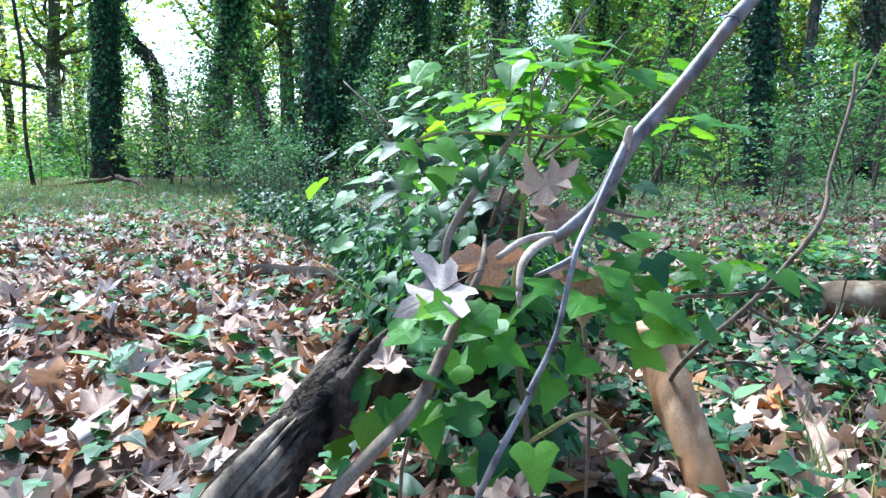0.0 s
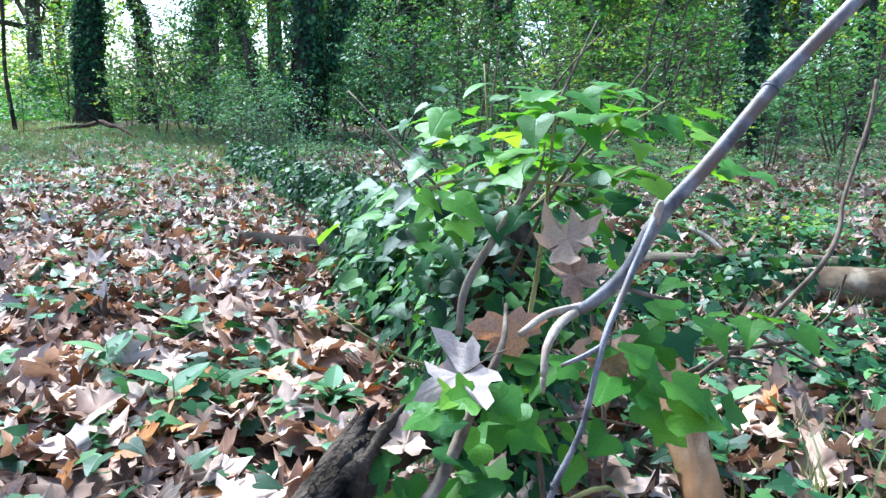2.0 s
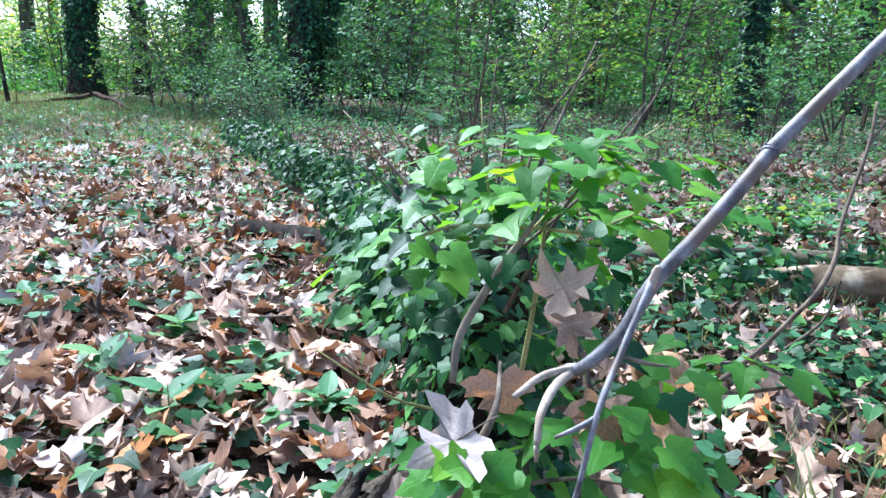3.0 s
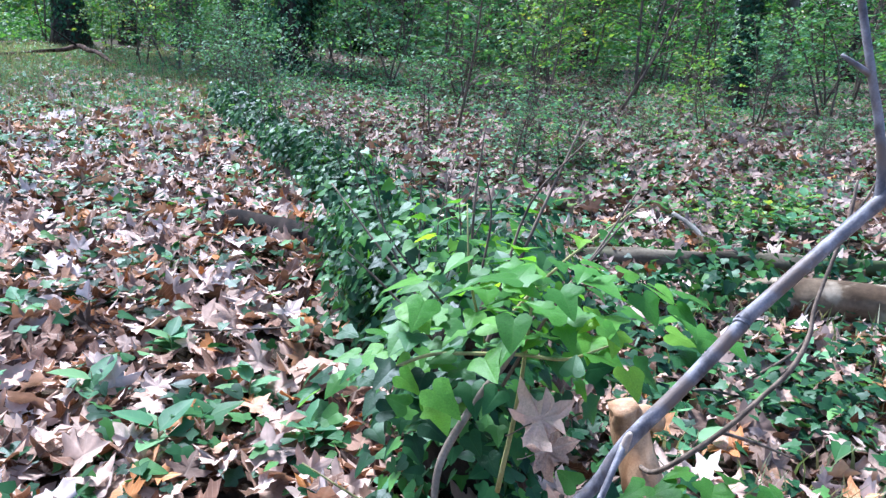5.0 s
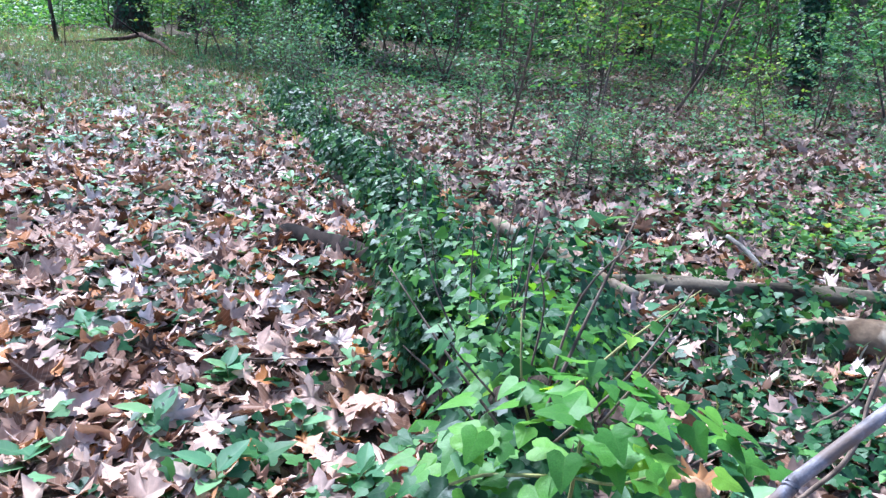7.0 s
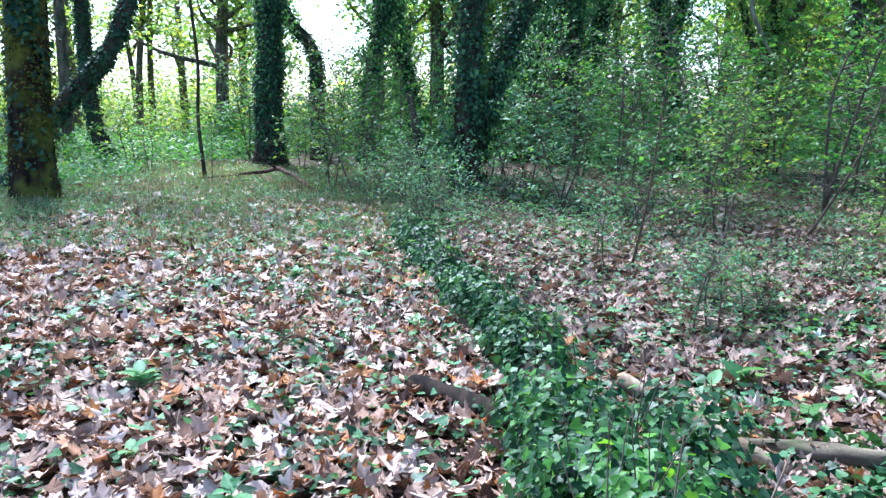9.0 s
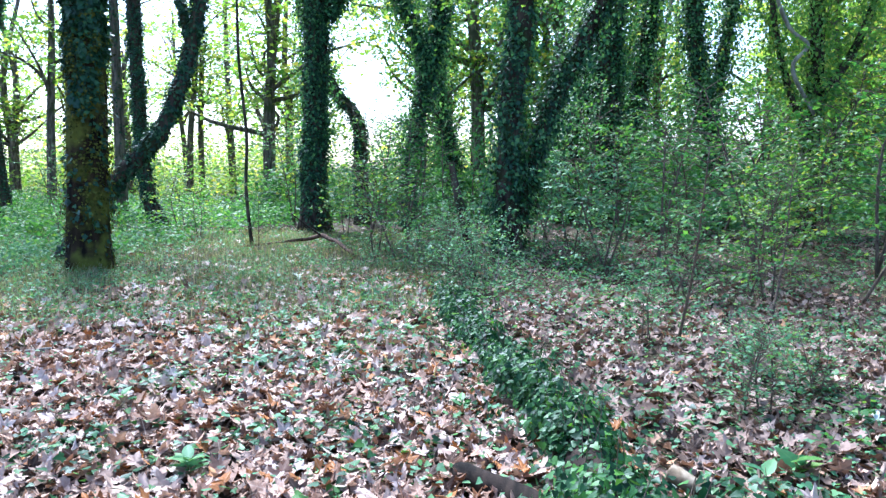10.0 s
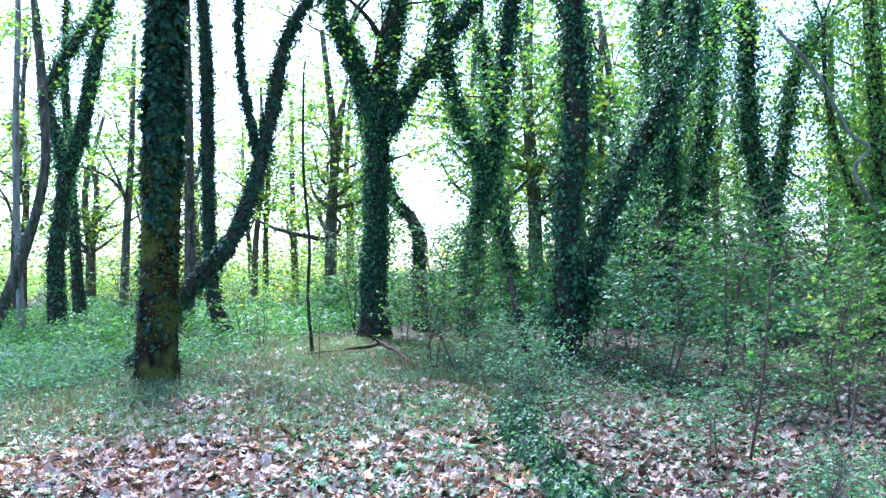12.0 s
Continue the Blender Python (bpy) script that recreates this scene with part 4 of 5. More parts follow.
part(mesh_object("wood", *tube([(-1.9, -0.3, 0.05, 0.025), (-1.3, 0.1, 0.1, 0.035), (-0.8, 0.1, 0.17, 0.04), (-0.3, 0.35, 0.22, 0.05), (0.1, 0.3, 0.32, 0.055), (0.5, -0.1, 0.26, 0.055), (0.9, -0.6, 0.25, 0.05), (1.9, -2.0, 0.06, 0.045)], 8, 4, 0.2, 9)[:2], DEADWOOD), deadfall)
part(mesh_object("twig", *tube([(0.1, 0.3, 0.3, 0.03), (-0.4, 0.1, 0.7, 0.02), (-0.8, 0.2, 0.95, 0.01)], 5, 3)[:2], LOG_DARK), deadfall)

# ---------------------------------------------------------------- the fallen log under its ivy
RIDGE = np.array([(0.10, 0.95, 0.70, 0.20), (0.12, 1.25, 0.86, 0.27), (0.13, 1.6, 0.92, 0.30), (0.13, 1.95, 0.92, 0.30), (0.13, 2.35, 0.78, 0.30), (0.10, 2.7, 0.64, 0.34), (0.06, 3.1, 0.53, 0.38), (-0.06, 3.6, 0.44, 0.40), (-0.25, 4.7, 0.42, 0.36), (-0.55, 5.7, 0.41, 0.34), (-0.92, 6.7, 0.39, 0.29), (-1.42, 7.8, 0.39, 0.27), (-1.98, 9.1, 0.36, 0.27), (-2.62, 10.8, 0.33, 0.27), (-3.2, 12.6, 0.28, 0.27)])
fallen = thing("fallen_log", "long fallen tree trunk smothered in ivy", "log", at=(-0.3, 4.6, 0))
_back = np.array([0.3, -4.6, 0])
# dark trunk, made thicker so the gaps in the ivy read as deep shade
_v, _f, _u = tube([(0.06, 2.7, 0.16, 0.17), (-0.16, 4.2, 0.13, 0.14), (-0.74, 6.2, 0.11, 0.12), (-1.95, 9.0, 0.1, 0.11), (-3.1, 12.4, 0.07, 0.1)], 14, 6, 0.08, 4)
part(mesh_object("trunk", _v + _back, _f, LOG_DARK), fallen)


def mound(centre, n, size0, size1, core=0.0, up=0.55):
    """Leaves over a long mound of (x, y, height, half width) rows."""
    line = smooth_line(centre, 10)
    s = rng.uniform(0, len(line) - 1, n)
    c = np.stack([np.interp(s, np.arange(len(line)), line[:, k]) for k in range(4)], 1)
    d = unit(np.stack([np.interp(s, np.arange(len(line)), g) for g in np.gradient(line[:, :2], axis=0).T], 1))
    side = np.stack([d[:, 1], -d[:, 0]], 1)
    swell = 0.9 + 0.18 * np.sin(c[:, 1] * 1.9 + 0.7) + 0.16 * np.sin(c[:, 1] * 4.3 + 2.0)
    c[:, 2:] *= np.where(c[:, 1] > 3.4, swell, 1.0)[:, None]
    ang = rng.uniform(-1.45, 1.45, n)
    lump = 0.92 + 0.2 * np.sin(c[:, 1] * 2.3 + ang * 1.2) + 0.16 * np.sin(c[:, 1] * 5.1 + ang * 2) + 0.12 * np.sin(c[:, 1] * 11.3 - ang * 3.1) + 0.16 * rng.normal(size=n)
    k = (core + (1 - core) * rng.uniform(0.3, 1.0, n) ** 0.45) * lump
    out = c[:, 3] * np.sin(ang) * k
    p = np.stack([c[:, 0] + side[:, 0] * out, c[:, 1] + side[:, 1] * out + rng.normal(size=n) * 0.05, np.maximum(0.03, c[:, 2] * np.cos(ang) ** 0.6 * k)], 1)
    nor = np.stack([side[:, 0] * np.sin(ang), side[:, 1] * np.sin(ang) - 0.2, np.cos(ang) * 0.6 + up], 1) + rng.normal(size=(n, 3)) * 0.5
    tip = np.stack([side[:, 0] * np.sin(ang), side[:, 1] * np.sin(ang), -np.full(n, 0.5)], 1) + rng.normal(size=(n, 3)) * 0.6
    return p, frames_of(nor, tip), rng.uniform(size0, size1, n)


_v, _f, _u = scattered(ivy_far, *mound(RIDGE[6:] * (1, 1, 0.98, 0.96), 12500, 0.038, 0.068))
part(mesh_object("ivy", _v + _back, _f, IVY, _u), fallen, "glossy dark ivy leaves", "stuff")
_v, _f, _u = joined([scattered(ivy_rough, *mound(RIDGE[4:9] * (1, 1, 1.05, 0.85), 420, 0.036, 0.06)), scattered(ivy_far, *mound(RIDGE[7:] * (1, 1, 1.06, 1.0), 700, 0.035, 0.06))])
part(mesh_object("young_ivy", _v + _back, _f, IVY_YOUNG, _u), fallen, "bright green young ivy leaves", "stuff")
_v, _f, _u = scattered(ivy_far, *mound([(0.35, 2.9, 0.35, 0.25), (0.5, 3.5, 0.42, 0.3), (0.52, 4.2, 0.42, 0.3), (0.4, 4.9, 0.3, 0.25)], 1100, 0.035, 0.07))
part(mesh_object("side_ivy", _v + _back, _f, IVY, _u), fallen, kind="stuff")
_v, _f, _u = scattered(ivy_far, *mound([(0.9, 4.5, 0.16, 0.2), (1.5, 4.3, 0.2, 0.22), (2.0, 4.15, 0.2, 0.25), (2.6, 4.1, 0.17, 0.2), (3.4, 4.1, 0.15, 0.2)], 480, 0.04, 0.065))
part(mesh_object("side_ivy", _v + _back, _f, IVY, _u), fallen, kind="stuff")
_v, _f, _u = scattered(ivy_far, *mound([(x + 0.12, y, 0.13, 0.8) for x, y, h, w in RIDGE[6:]], 1500, 0.035, 0.065))
part(mesh_object("trailing_ivy", _v + _back, _f, IVY, _u), fallen, "ivy trailing onto the floor", "stuff")
_v, _f, _u = scattered(ivy_rough, *mound([(1.0, 3.9, 0.16, 0.2), (1.35, 3.78, 0.24, 0.2), (1.6, 3.7, 0.27, 0.2), (1.75, 3.8, 0.25, 0.17), (1.9, 3.78, 0.22, 0.1)], 230, 0.04, 0.07))
part(mesh_object("side_ivy", _v + _back, _f, IVY, _u), fallen, kind="stuff")
_sp = []
for _k in range(60):
    _t = rng.uniform(0, 1)
    _c = smooth_line(RIDGE[5:], 10)
    _c = _c[int(_t * (len(_c) - 1))]
    _b = np.array([_c[0] + rng.normal() * 0.12, _c[1], _c[2] * 0.7])
    _e = _b + (rng.normal() * 0.15, rng.normal() * 0.12, rng.uniform(0.2, 0.55))
    _sp.append(tube([(*_b, 0.004), (*(_b * 0.5 + _e * 0.5 + rng.normal(size=3) * 0.02), 0.003), (*_e, 0.0015)], 5, 3))
_v, _f, _u = joined(_sp)
part(mesh_object("twig_growth", _v + _back, _f, TWIG), fallen, kind="stuff")

# ---------------------------------------------------------------- the ivied stump in front
stump = thing("ivy_stump", "broken rotten stump overgrown with bright green ivy", "stump", at=(0.1, 1.3, 0))
_back = -np.array([0.1, 1.3, 0])


def stump_part(name, pts, mat, label="", sides=9, steps=5, lumps=0.05, seed=0, ridges=0.0):
    v, f, u = tube(pts, sides, steps, lumps, seed, 0.0, ridges)
    return part(mesh_object(name, v + _back, f, mat), stump, label)


stump_part("stump_core", [(0.13, 2.25, -0.05, 0.17), (0.13, 2.15, 0.3, 0.15), (0.12, 2.0, 0.54, 0.12), (0.12, 1.8, 0.72, 0.07)], ROTTEN, "dark rotten wood", 16, 5, 0.16, 2)
stump_part("broken_limb", [(-0.46, 0.56, 0.0, 0.055), (-0.33, 0.69, 0.30, 0.04), (-0.25, 0.800, 0.44, 0.035), (-0.185, 0.900, 0.508, 0.035), (-0.135, 0.965, 0.548, 0.038), (-0.11, 0.99, 0.565, 0.026)], ROTTEN, "black rotten limb with a torn end", 40, 9, 0.05, 3, 0.2)
stump_part("torn_heart", [(-0.17, 0.97, 0.52, 0.03), (-0.11, 1.03, 0.535, 0.03), (-0.05, 1.09, 0.53, 0.022), (-0.01, 1.14, 0.52, 0.012)], ROTTEN, "", 24, 6, 0.1, 8, 0.15)
for _k in range(9):
    _a = 0.6 + _k * 0.42
    _o = np.array([-math.cos(_a) * 0.6, -0.35 * math.sin(_a) - 0.2, math.sin(_a) * 0.75]) * 0.045
    _w = 0.0045 + 0.003 * (_k % 3)
    stump_part("rib", [(-0.33 + _o[0], 0.69 + _o[1], 0.30 + _o[2], _w), (-0.25 + _o[0] * 0.9, 0.80 + _o[1], 0.44 + _o[2] * 0.9, _w * 1.3), (-0.215 + _o[0], 0.85 + _o[1], 0.476 + _o[2], _w), (-0.185 + _o[0] * (0.8 + 0.1 * (_k % 4)), 0.9 + _o[1], 0.508 + _o[2] * 0.9, _w * 0.3)], RIB_WOOD, "weathered grey wood rib", 6, 5, 0.25, 20 + _k)
for _k in range(7):
    _a = _k * 0.9
    stump_part("splinter", [(-0.15 + 0.03 * math.cos(_a), 0.93, 0.53 + 0.03 * math.sin(_a), 0.014), (-0.12 + 0.034 * math.cos(_a), 0.965 + 0.01 * (_k % 3), 0.57 + 0.03 * math.sin(_a), 0.009), (-0.1 + 0.04 * math.cos(_a), 0.985 + 0.015 * (_k % 2), 0.59 + 0.035 * math.sin(_a), 0.002)], ROTTEN, "", 6, 3, 0.25, _k)
stump_part("stem", [(0.0, 1.17, 0.66, 0.006), (0.012, 1.2, 0.73, 0.0068), (0.069, 1.240, 0.818, 0.0066), (0.112, 1.250, 0.880, 0.0045), (0.128, 1.255, 0.91, 0.0025), (0.135, 1.265, 0.95, 0.0012)], STEM_BROWN, "grey-brown ivy stem", 8, 5, 0.05, 1)
stump_part("stem", [(-0.21, 0.84, 0.34, 0.0095), (-0.137, 0.850, 0.443, 0.0095), (-0.085, 0.880, 0.493, 0.0098), (-0.032, 0.930, 0.538, 0.009), (0.012, 0.98, 0.618, 0.0075), (0.05, 1.0, 0.698, 0.005), (0.06, 1.06, 0.74, 0.002)], STEM_BROWN, "thick grey-brown ivy stem", 9, 6, 0.07, 4)
stump_part("stem", [(-0.1, 1.250, 0.84, 0.0015), (-0.078, 1.250, 0.857, 0.0028), (-0.022, 1.250, 0.884, 0.003), (0.033, 1.253, 0.889, 0.0031), (0.135, 1.262, 0.886, 0.003), (0.210, 1.255, 0.884, 0.0028), (0.283, 1.250, 0.916, 0.0015)], GREEN_STEM, "greenish young ivy stem")
for _k, (_b, _m, _e, _w) in enumerate([((0.12, 1.3, 0.6), (0.14, 1.28, 0.8), (0.15, 1.28, 0.99), 0.005), ((0.1, 1.4, 0.7), (0.2, 1.4, 0.9), (0.34, 1.45, 1.08), 0.004), ((0.1, 1.6, 0.7), (0.2, 1.7, 0.95), (0.33, 1.85, 1.2), 0.005),
                                       ((0.15, 1.7, 0.75), (0.3, 1.75, 0.9), (0.5, 1.85, 1.02), 0.004), ((0.05, 1.6, 0.75), (-0.1, 1.7, 0.9), (-0.24, 1.85, 1.03), 0.004), ((0.1, 1.9, 0.7), (0.1, 1.95, 0.95), (0.12, 2.0, 1.16), 0.004),
                                       ((0.0, 1.3, 0.55), (-0.1, 1.25, 0.6), (-0.22, 1.25, 0.68), 0.003), ((0.1, 1.05, 0.6), (0.12, 1.02, 0.45), (0.13, 1.0, 0.25), 0.005), ((0.2, 1.15, 0.7), (0.22, 1.1, 0.5), (0.21, 1.08, 0.2), 0.004),
                                       ((0.12, 1.02, 0.45), (0.2, 1.0, 0.5), (0.27, 1.05, 0.42), 0.004), ((0.05, 1.0, 0.58), (0.15, 1.0, 0.6), (0.24, 1.02, 0.58), 0.0035), ((0.0, 1.05, 0.55), (-0.06, 1.05, 0.4), (-0.05, 1.0, 0.2), 0.004),
                                       ((0.1, 1.5, 0.8), (0.06, 1.45, 0.95), (0.05, 1.5, 1.08), 0.003), ((0.0, 2.1, 0.6), (-0.12, 2.2, 0.8), (-0.2, 2.3, 0.98), 0.004), ((0.14, 1.7, 0.8), (0.21, 1.77, 1.02), (0.33, 1.78, 1.17), 0.0036), ((0.14, 1.5, 0.8), (0.29, 1.58, 0.92), (0.42, 1.66, 1.09), 0.0036), ((0.0, 1.55, 0.78), (-0.1, 1.6, 0.87), (-0.18, 1.6, 0.945), 0.0036), ((0.02, 1.6, 0.84), (-0.06, 1.6, 0.93), (-0.11, 1.6, 1.0), 0.003), ((0.1, 1.7, 0.85), (0.12, 1.72, 1.0), (0.1, 1.75, 1.1), 0.003)]):
    stump_part("twig", [(*_b, _w), (*_m, _w * 0.8), (*_e, _w * 0.4)], TWIG if _k % 3 or _k > 13 else GREEN_STEM, "", 6, 4, 0.04, _k)

# each ivy leaf of the stump is a piece of its own
leaf_meshes = {}
for _nm, _mat in (("young", IVY_YOUNG), ("old", IVY)):
    leaf_meshes[_nm] = []
    for _k, (_v, _f, _u) in enumerate(ivy_fine):
        _ob = mesh_object("ivy_leaf", _v, _f, _mat, _u)
        leaf_meshes[_nm].append(_ob.data)
        bpy.data.objects.remove(_ob)


def stump_leaf(p, normal, tip, size, kind):
    ms = leaf_meshes[kind]
    ob = new("leaf", ms[rng.integers(0, len(ms))])
    m = frames_of(np.array([normal], float), np.array([tip], float))[0] * size
    ob.matrix_basis = Matrix.Translation(tuple(p + _back)) @ Matrix([list(row) for row in m]).to_4x4()
    ob.parent = stump


def leaf_blob(n, centre, radii, young, size=(0.045, 0.078), lean=(0, -0.2, 0.9), loose=0.28):
    for _ in range(n):
        d = unit(rng.normal(size=3))
        p = np.array(centre) + d * np.array(radii) * rng.uniform(0.55, 1.05)
        nor = np.array(lean) + d * 0.38 + rng.normal(size=3) * loose
        tip = np.array([d[0] * 0.9, d[1] * 0.5 - 0.25, -0.3]) + rng.normal(size=3) * 0.7
        stump_leaf(p, nor, tip, 0.74 * rng.uniform(*size), "young" if rng.uniform() < young else "old")


FLAT, HANG = (0, -0.12, 1.15), (0, -0.5, 0.95)
leaf_blob(66, (0.17, 1.30, 0.975), (0.25, 0.17, 0.07), 0.95, (0.05, 0.088), FLAT, 0.22)
leaf_blob(46, (0.14, 1.32, 0.88), (0.29, 0.18, 0.06), 0.65, (0.055, 0.085), FLAT, 0.26)
leaf_blob(44, (0.10, 1.36, 0.79), (0.27, 0.17, 0.10), 0.3, (0.05, 0.078))
leaf_blob(10, (-0.09, 1.22, 0.84), (0.13, 0.06, 0.07), 0.5, (0.05, 0.07), HANG)
leaf_blob(30, (0.14, 0.99, 0.63), (0.20, 0.06, 0.085), 0.95, (0.062, 0.092), HANG)
leaf_blob(11, (0.10, 0.98, 0.46), (0.22, 0.07, 0.09), 0.9, (0.062, 0.095), HANG)
leaf_blob(40, (0.12, 1.72, 0.93), (0.27, 0.26, 0.10), 0.7, (0.045, 0.072), FLAT, 0.3)
leaf_blob(36, (0.12, 2.05, 0.82), (0.29, 0.3, 0.14), 0.45, (0.045, 0.07))
leaf_blob(13, (0.30, 1.10, 0.70), (0.10, 0.07, 0.08), 0.8, (0.055, 0.085), HANG)
leaf_blob(8, (0.50, 1.25, 0.66), (0.12, 0.03, 0.02), 1.0, (0.06, 0.085), FLAT, 0.15)
leaf_blob(5, (0.43, 1.34, 0.90), (0.09, 0.06, 0.03), 1.0, (0.055, 0.075), FLAT, 0.15)
leaf_blob(40, (0.08, 1.44, 0.70), (0.2, 0.1, 0.12), 0.0, (0.05, 0.075))
leaf_blob(22, (-0.12, 1.45, 0.74), (0.12, 0.16, 0.15), 0.25, (0.048, 0.072))
leaf_blob(5, (-0.01, 0.93, 0.645), (0.05, 0.015, 0.025), 1.0, (0.05, 0.075), HANG)
leaf_blob(10, (-0.07, 0.97, 0.57), (0.08, 0.05, 0.07), 0.6, (0.06, 0.085), HANG)
_v, _f, _u = scattered(ivy_rough, *mound(RIDGE[2:7] * (1, 1, 0.88, 0.84), 1500, 0.034, 0.056, 0.0, 0.45))
part(mesh_object("inner_ivy", _v + _back, _f, IVY, _u), stump, "dense ivy leaves round the stump", "stuff")
_v, _f, _u = scattered(ivy_fine, *mound(RIDGE[2:7] * (1, 1, 0.96, 0.92), 190, 0.038, 0.06, 0.0, 0.9))
part(mesh_object("inner_ivy", _v + _back, _f, IVY_YOUNG, _u), stump, "bright ivy leaves round the stump", "stuff")


def caught_leaf(label, mat, shape, at, normal, tip, size):
    v, f, u = plane_fine[shape]
    ob = mesh_object("dead_leaf", v, f, mat, u)
    m = frames_of(np.array([normal], float), np.array([tip], float))[0] * size
    ob.matrix_basis = Matrix.Translation(at) @ Matrix([list(r) for r in m]).to_4x4()
    part(mesh_object("stalk", *tube([(0, 0.3, -0.004, 0.012), (0, 0, -0.01, 0.014), (0.02, -0.25, -0.06, 0.012), (0.0, -0.4, -0.1, 0.016)], 5, 3)[:2], TWIG), ob, "thin brown leaf stalk")
    return tagged(ob, label, "leaf", group="dead leaves caught in the ivy")


caught_leaf("pale dead plane leaf caught in the ivy stems", DEAD_PALE, 0, (0.02, 0.955, 0.692), (-0.35, -0.65, 0.7), (-0.9, -0.2, -0.5), 0.088)
caught_leaf("pinkish-brown dead plane leaf standing in the ivy", DEAD_ROSE, 2, (0.14, 1.2, 0.79), (-0.3, -0.65, 0.7), (0.9, 0.05, 0.4), 0.085)
caught_leaf("curled tan dead leaf hanging between stems", DEAD_TAN, 2, (0.20, 1.03, 0.70), (0.1, -0.9, 0.3), (-0.2, -0.1, -0.9), 0.085)
caught_leaf("tan dead leaf wedged behind the stem", DEAD_TAN, 1, (0.06, 1.06, 0.72), (0.0, -0.95, 0.2), (0.1, 0.0, -0.95), 0.07)
caught_leaf("rust-brown dead leaf deep in the ivy", DEAD, 4, (0.16, 1.2, 0.74), (0.1, -0.8, 0.5), (0.8, 0.0, 0.3), 0.07)
caught_leaf("pale curled dead leaf lying on the rotten limb", DEAD_ROSE, 5, (-0.09, 0.96, 0.585), (0.1, -0.3, 0.9), (0.9, -0.2, -0.1), 0.05)

# the grey sapling branch that slants up out of the stump
branch = thing("grey_branch", "smooth grey-violet branch slanting up from the stump", "branch", at=(0.168, 1.03, 0.746))
_bb = -np.array([0.168, 1.03, 0.746])


def branch_part(name, pts, mat, label="", sides=12, steps=6, lumps=0.025, seed=0):
    v, f, u = tube(pts, sides, steps, lumps, seed)
    return part(mesh_object(name, v + _bb, f, mat), branch, label)


branch_part("stem", [(0.15, 1.05, 0.735, 0.0082), (0.168, 1.030, 0.748, 0.0084), (0.219, 1.040, 0.794, 0.0100), (0.254, 1.040, 0.862, 0.0104), (0.323, 1.050, 0.942, 0.0100), (0.388, 1.062, 1.022, 0.0103), (0.397, 1.065, 1.034, 0.0121), (0.406, 1.068, 1.044, 0.0101), (0.48, 1.074, 1.124, 0.0098), (0.56, 1.08, 1.208, 0.0097), (0.70, 1.09, 1.352, 0.0092), (0.95, 1.12, 1.60, 0.0078)], GREY_STEM)
branch_part("upright_shoot", [(0.556, 1.081, 1.202, 0.0070), (0.555, 1.086, 1.245, 0.0062), (0.54, 1.092, 1.31, 0.0059), (0.519, 1.098, 1.374, 0.0055), (0.494, 1.129, 1.51, 0.0047), (0.49, 1.15, 1.72, 0.0031)], GREY_STEM)
branch_part("shoot_twig", [(0.523, 1.097, 1.362, 0.0047), (0.502, 1.095, 1.373, 0.0039), (0.48, 1.10, 1.386, 0.0023)], GREY_STEM, "", 7, 3)
branch_part("root_fork", [(0.155, 1.04, 0.738, 0.0070), (0.125, 1.000, 0.730, 0.0059), (0.102, 0.955, 0.714, 0.0055), (0.096, 0.935, 0.69, 0.0043), (0.096, 0.935, 0.66, 0.0023)], PALE_WOOD, "pale stripped wood", 10, 6, 0.12, 3)
branch_part("root_fork", [(0.16, 1.04, 0.742, 0.0070), (0.112, 1.02, 0.737, 0.0054), (0.073, 1.000, 0.715, 0.0039)], PALE_WOOD, "", 10, 6, 0.12, 4)
branch_part("hanging_twig", [(0.028, 0.815, 0.44, 0.0037), (0.063, 0.840, 0.503, 0.0041), (0.102, 0.870, 0.564, 0.0041), (0.104, 0.871, 0.572, 0.0053), (0.108, 0.873, 0.58, 0.0041), (0.137, 0.890, 0.638, 0.0037), (0.163, 0.920, 0.731, 0.0037), (0.197, 0.970, 0.783, 0.0045), (0.246, 1.024, 0.868, 0.0053)], GREY_STEM, "thin knotted grey twig", 9, 7, 0.1, 5)
branch_part("fork_stub", [(0.246, 1.024, 0.860, 0.0062), (0.249, 1.02, 0.882, 0.0056), (0.251, 1.018, 0.89, 0.0035)], PALE_WOOD, "", 9, 3)
branch_part("side_twig", [(0.163, 0.920, 0.728, 0.0035), (0.14, 0.915, 0.716, 0.0035), (0.112, 0.91, 0.705, 0.0023)], GREY_STEM, "", 7, 3)
branch_part("side_twig", [(0.2, 0.973, 0.785, 0.0031), (0.235, 0.975, 0.775, 0.0027), (0.265, 0.98, 0.77, 0.0012)], TWIG, "", 7, 3)

twig = thing("bare_twig", "thin bare brown twig bending upwards", "twig", at=(0.5, 1.9, 0.0))
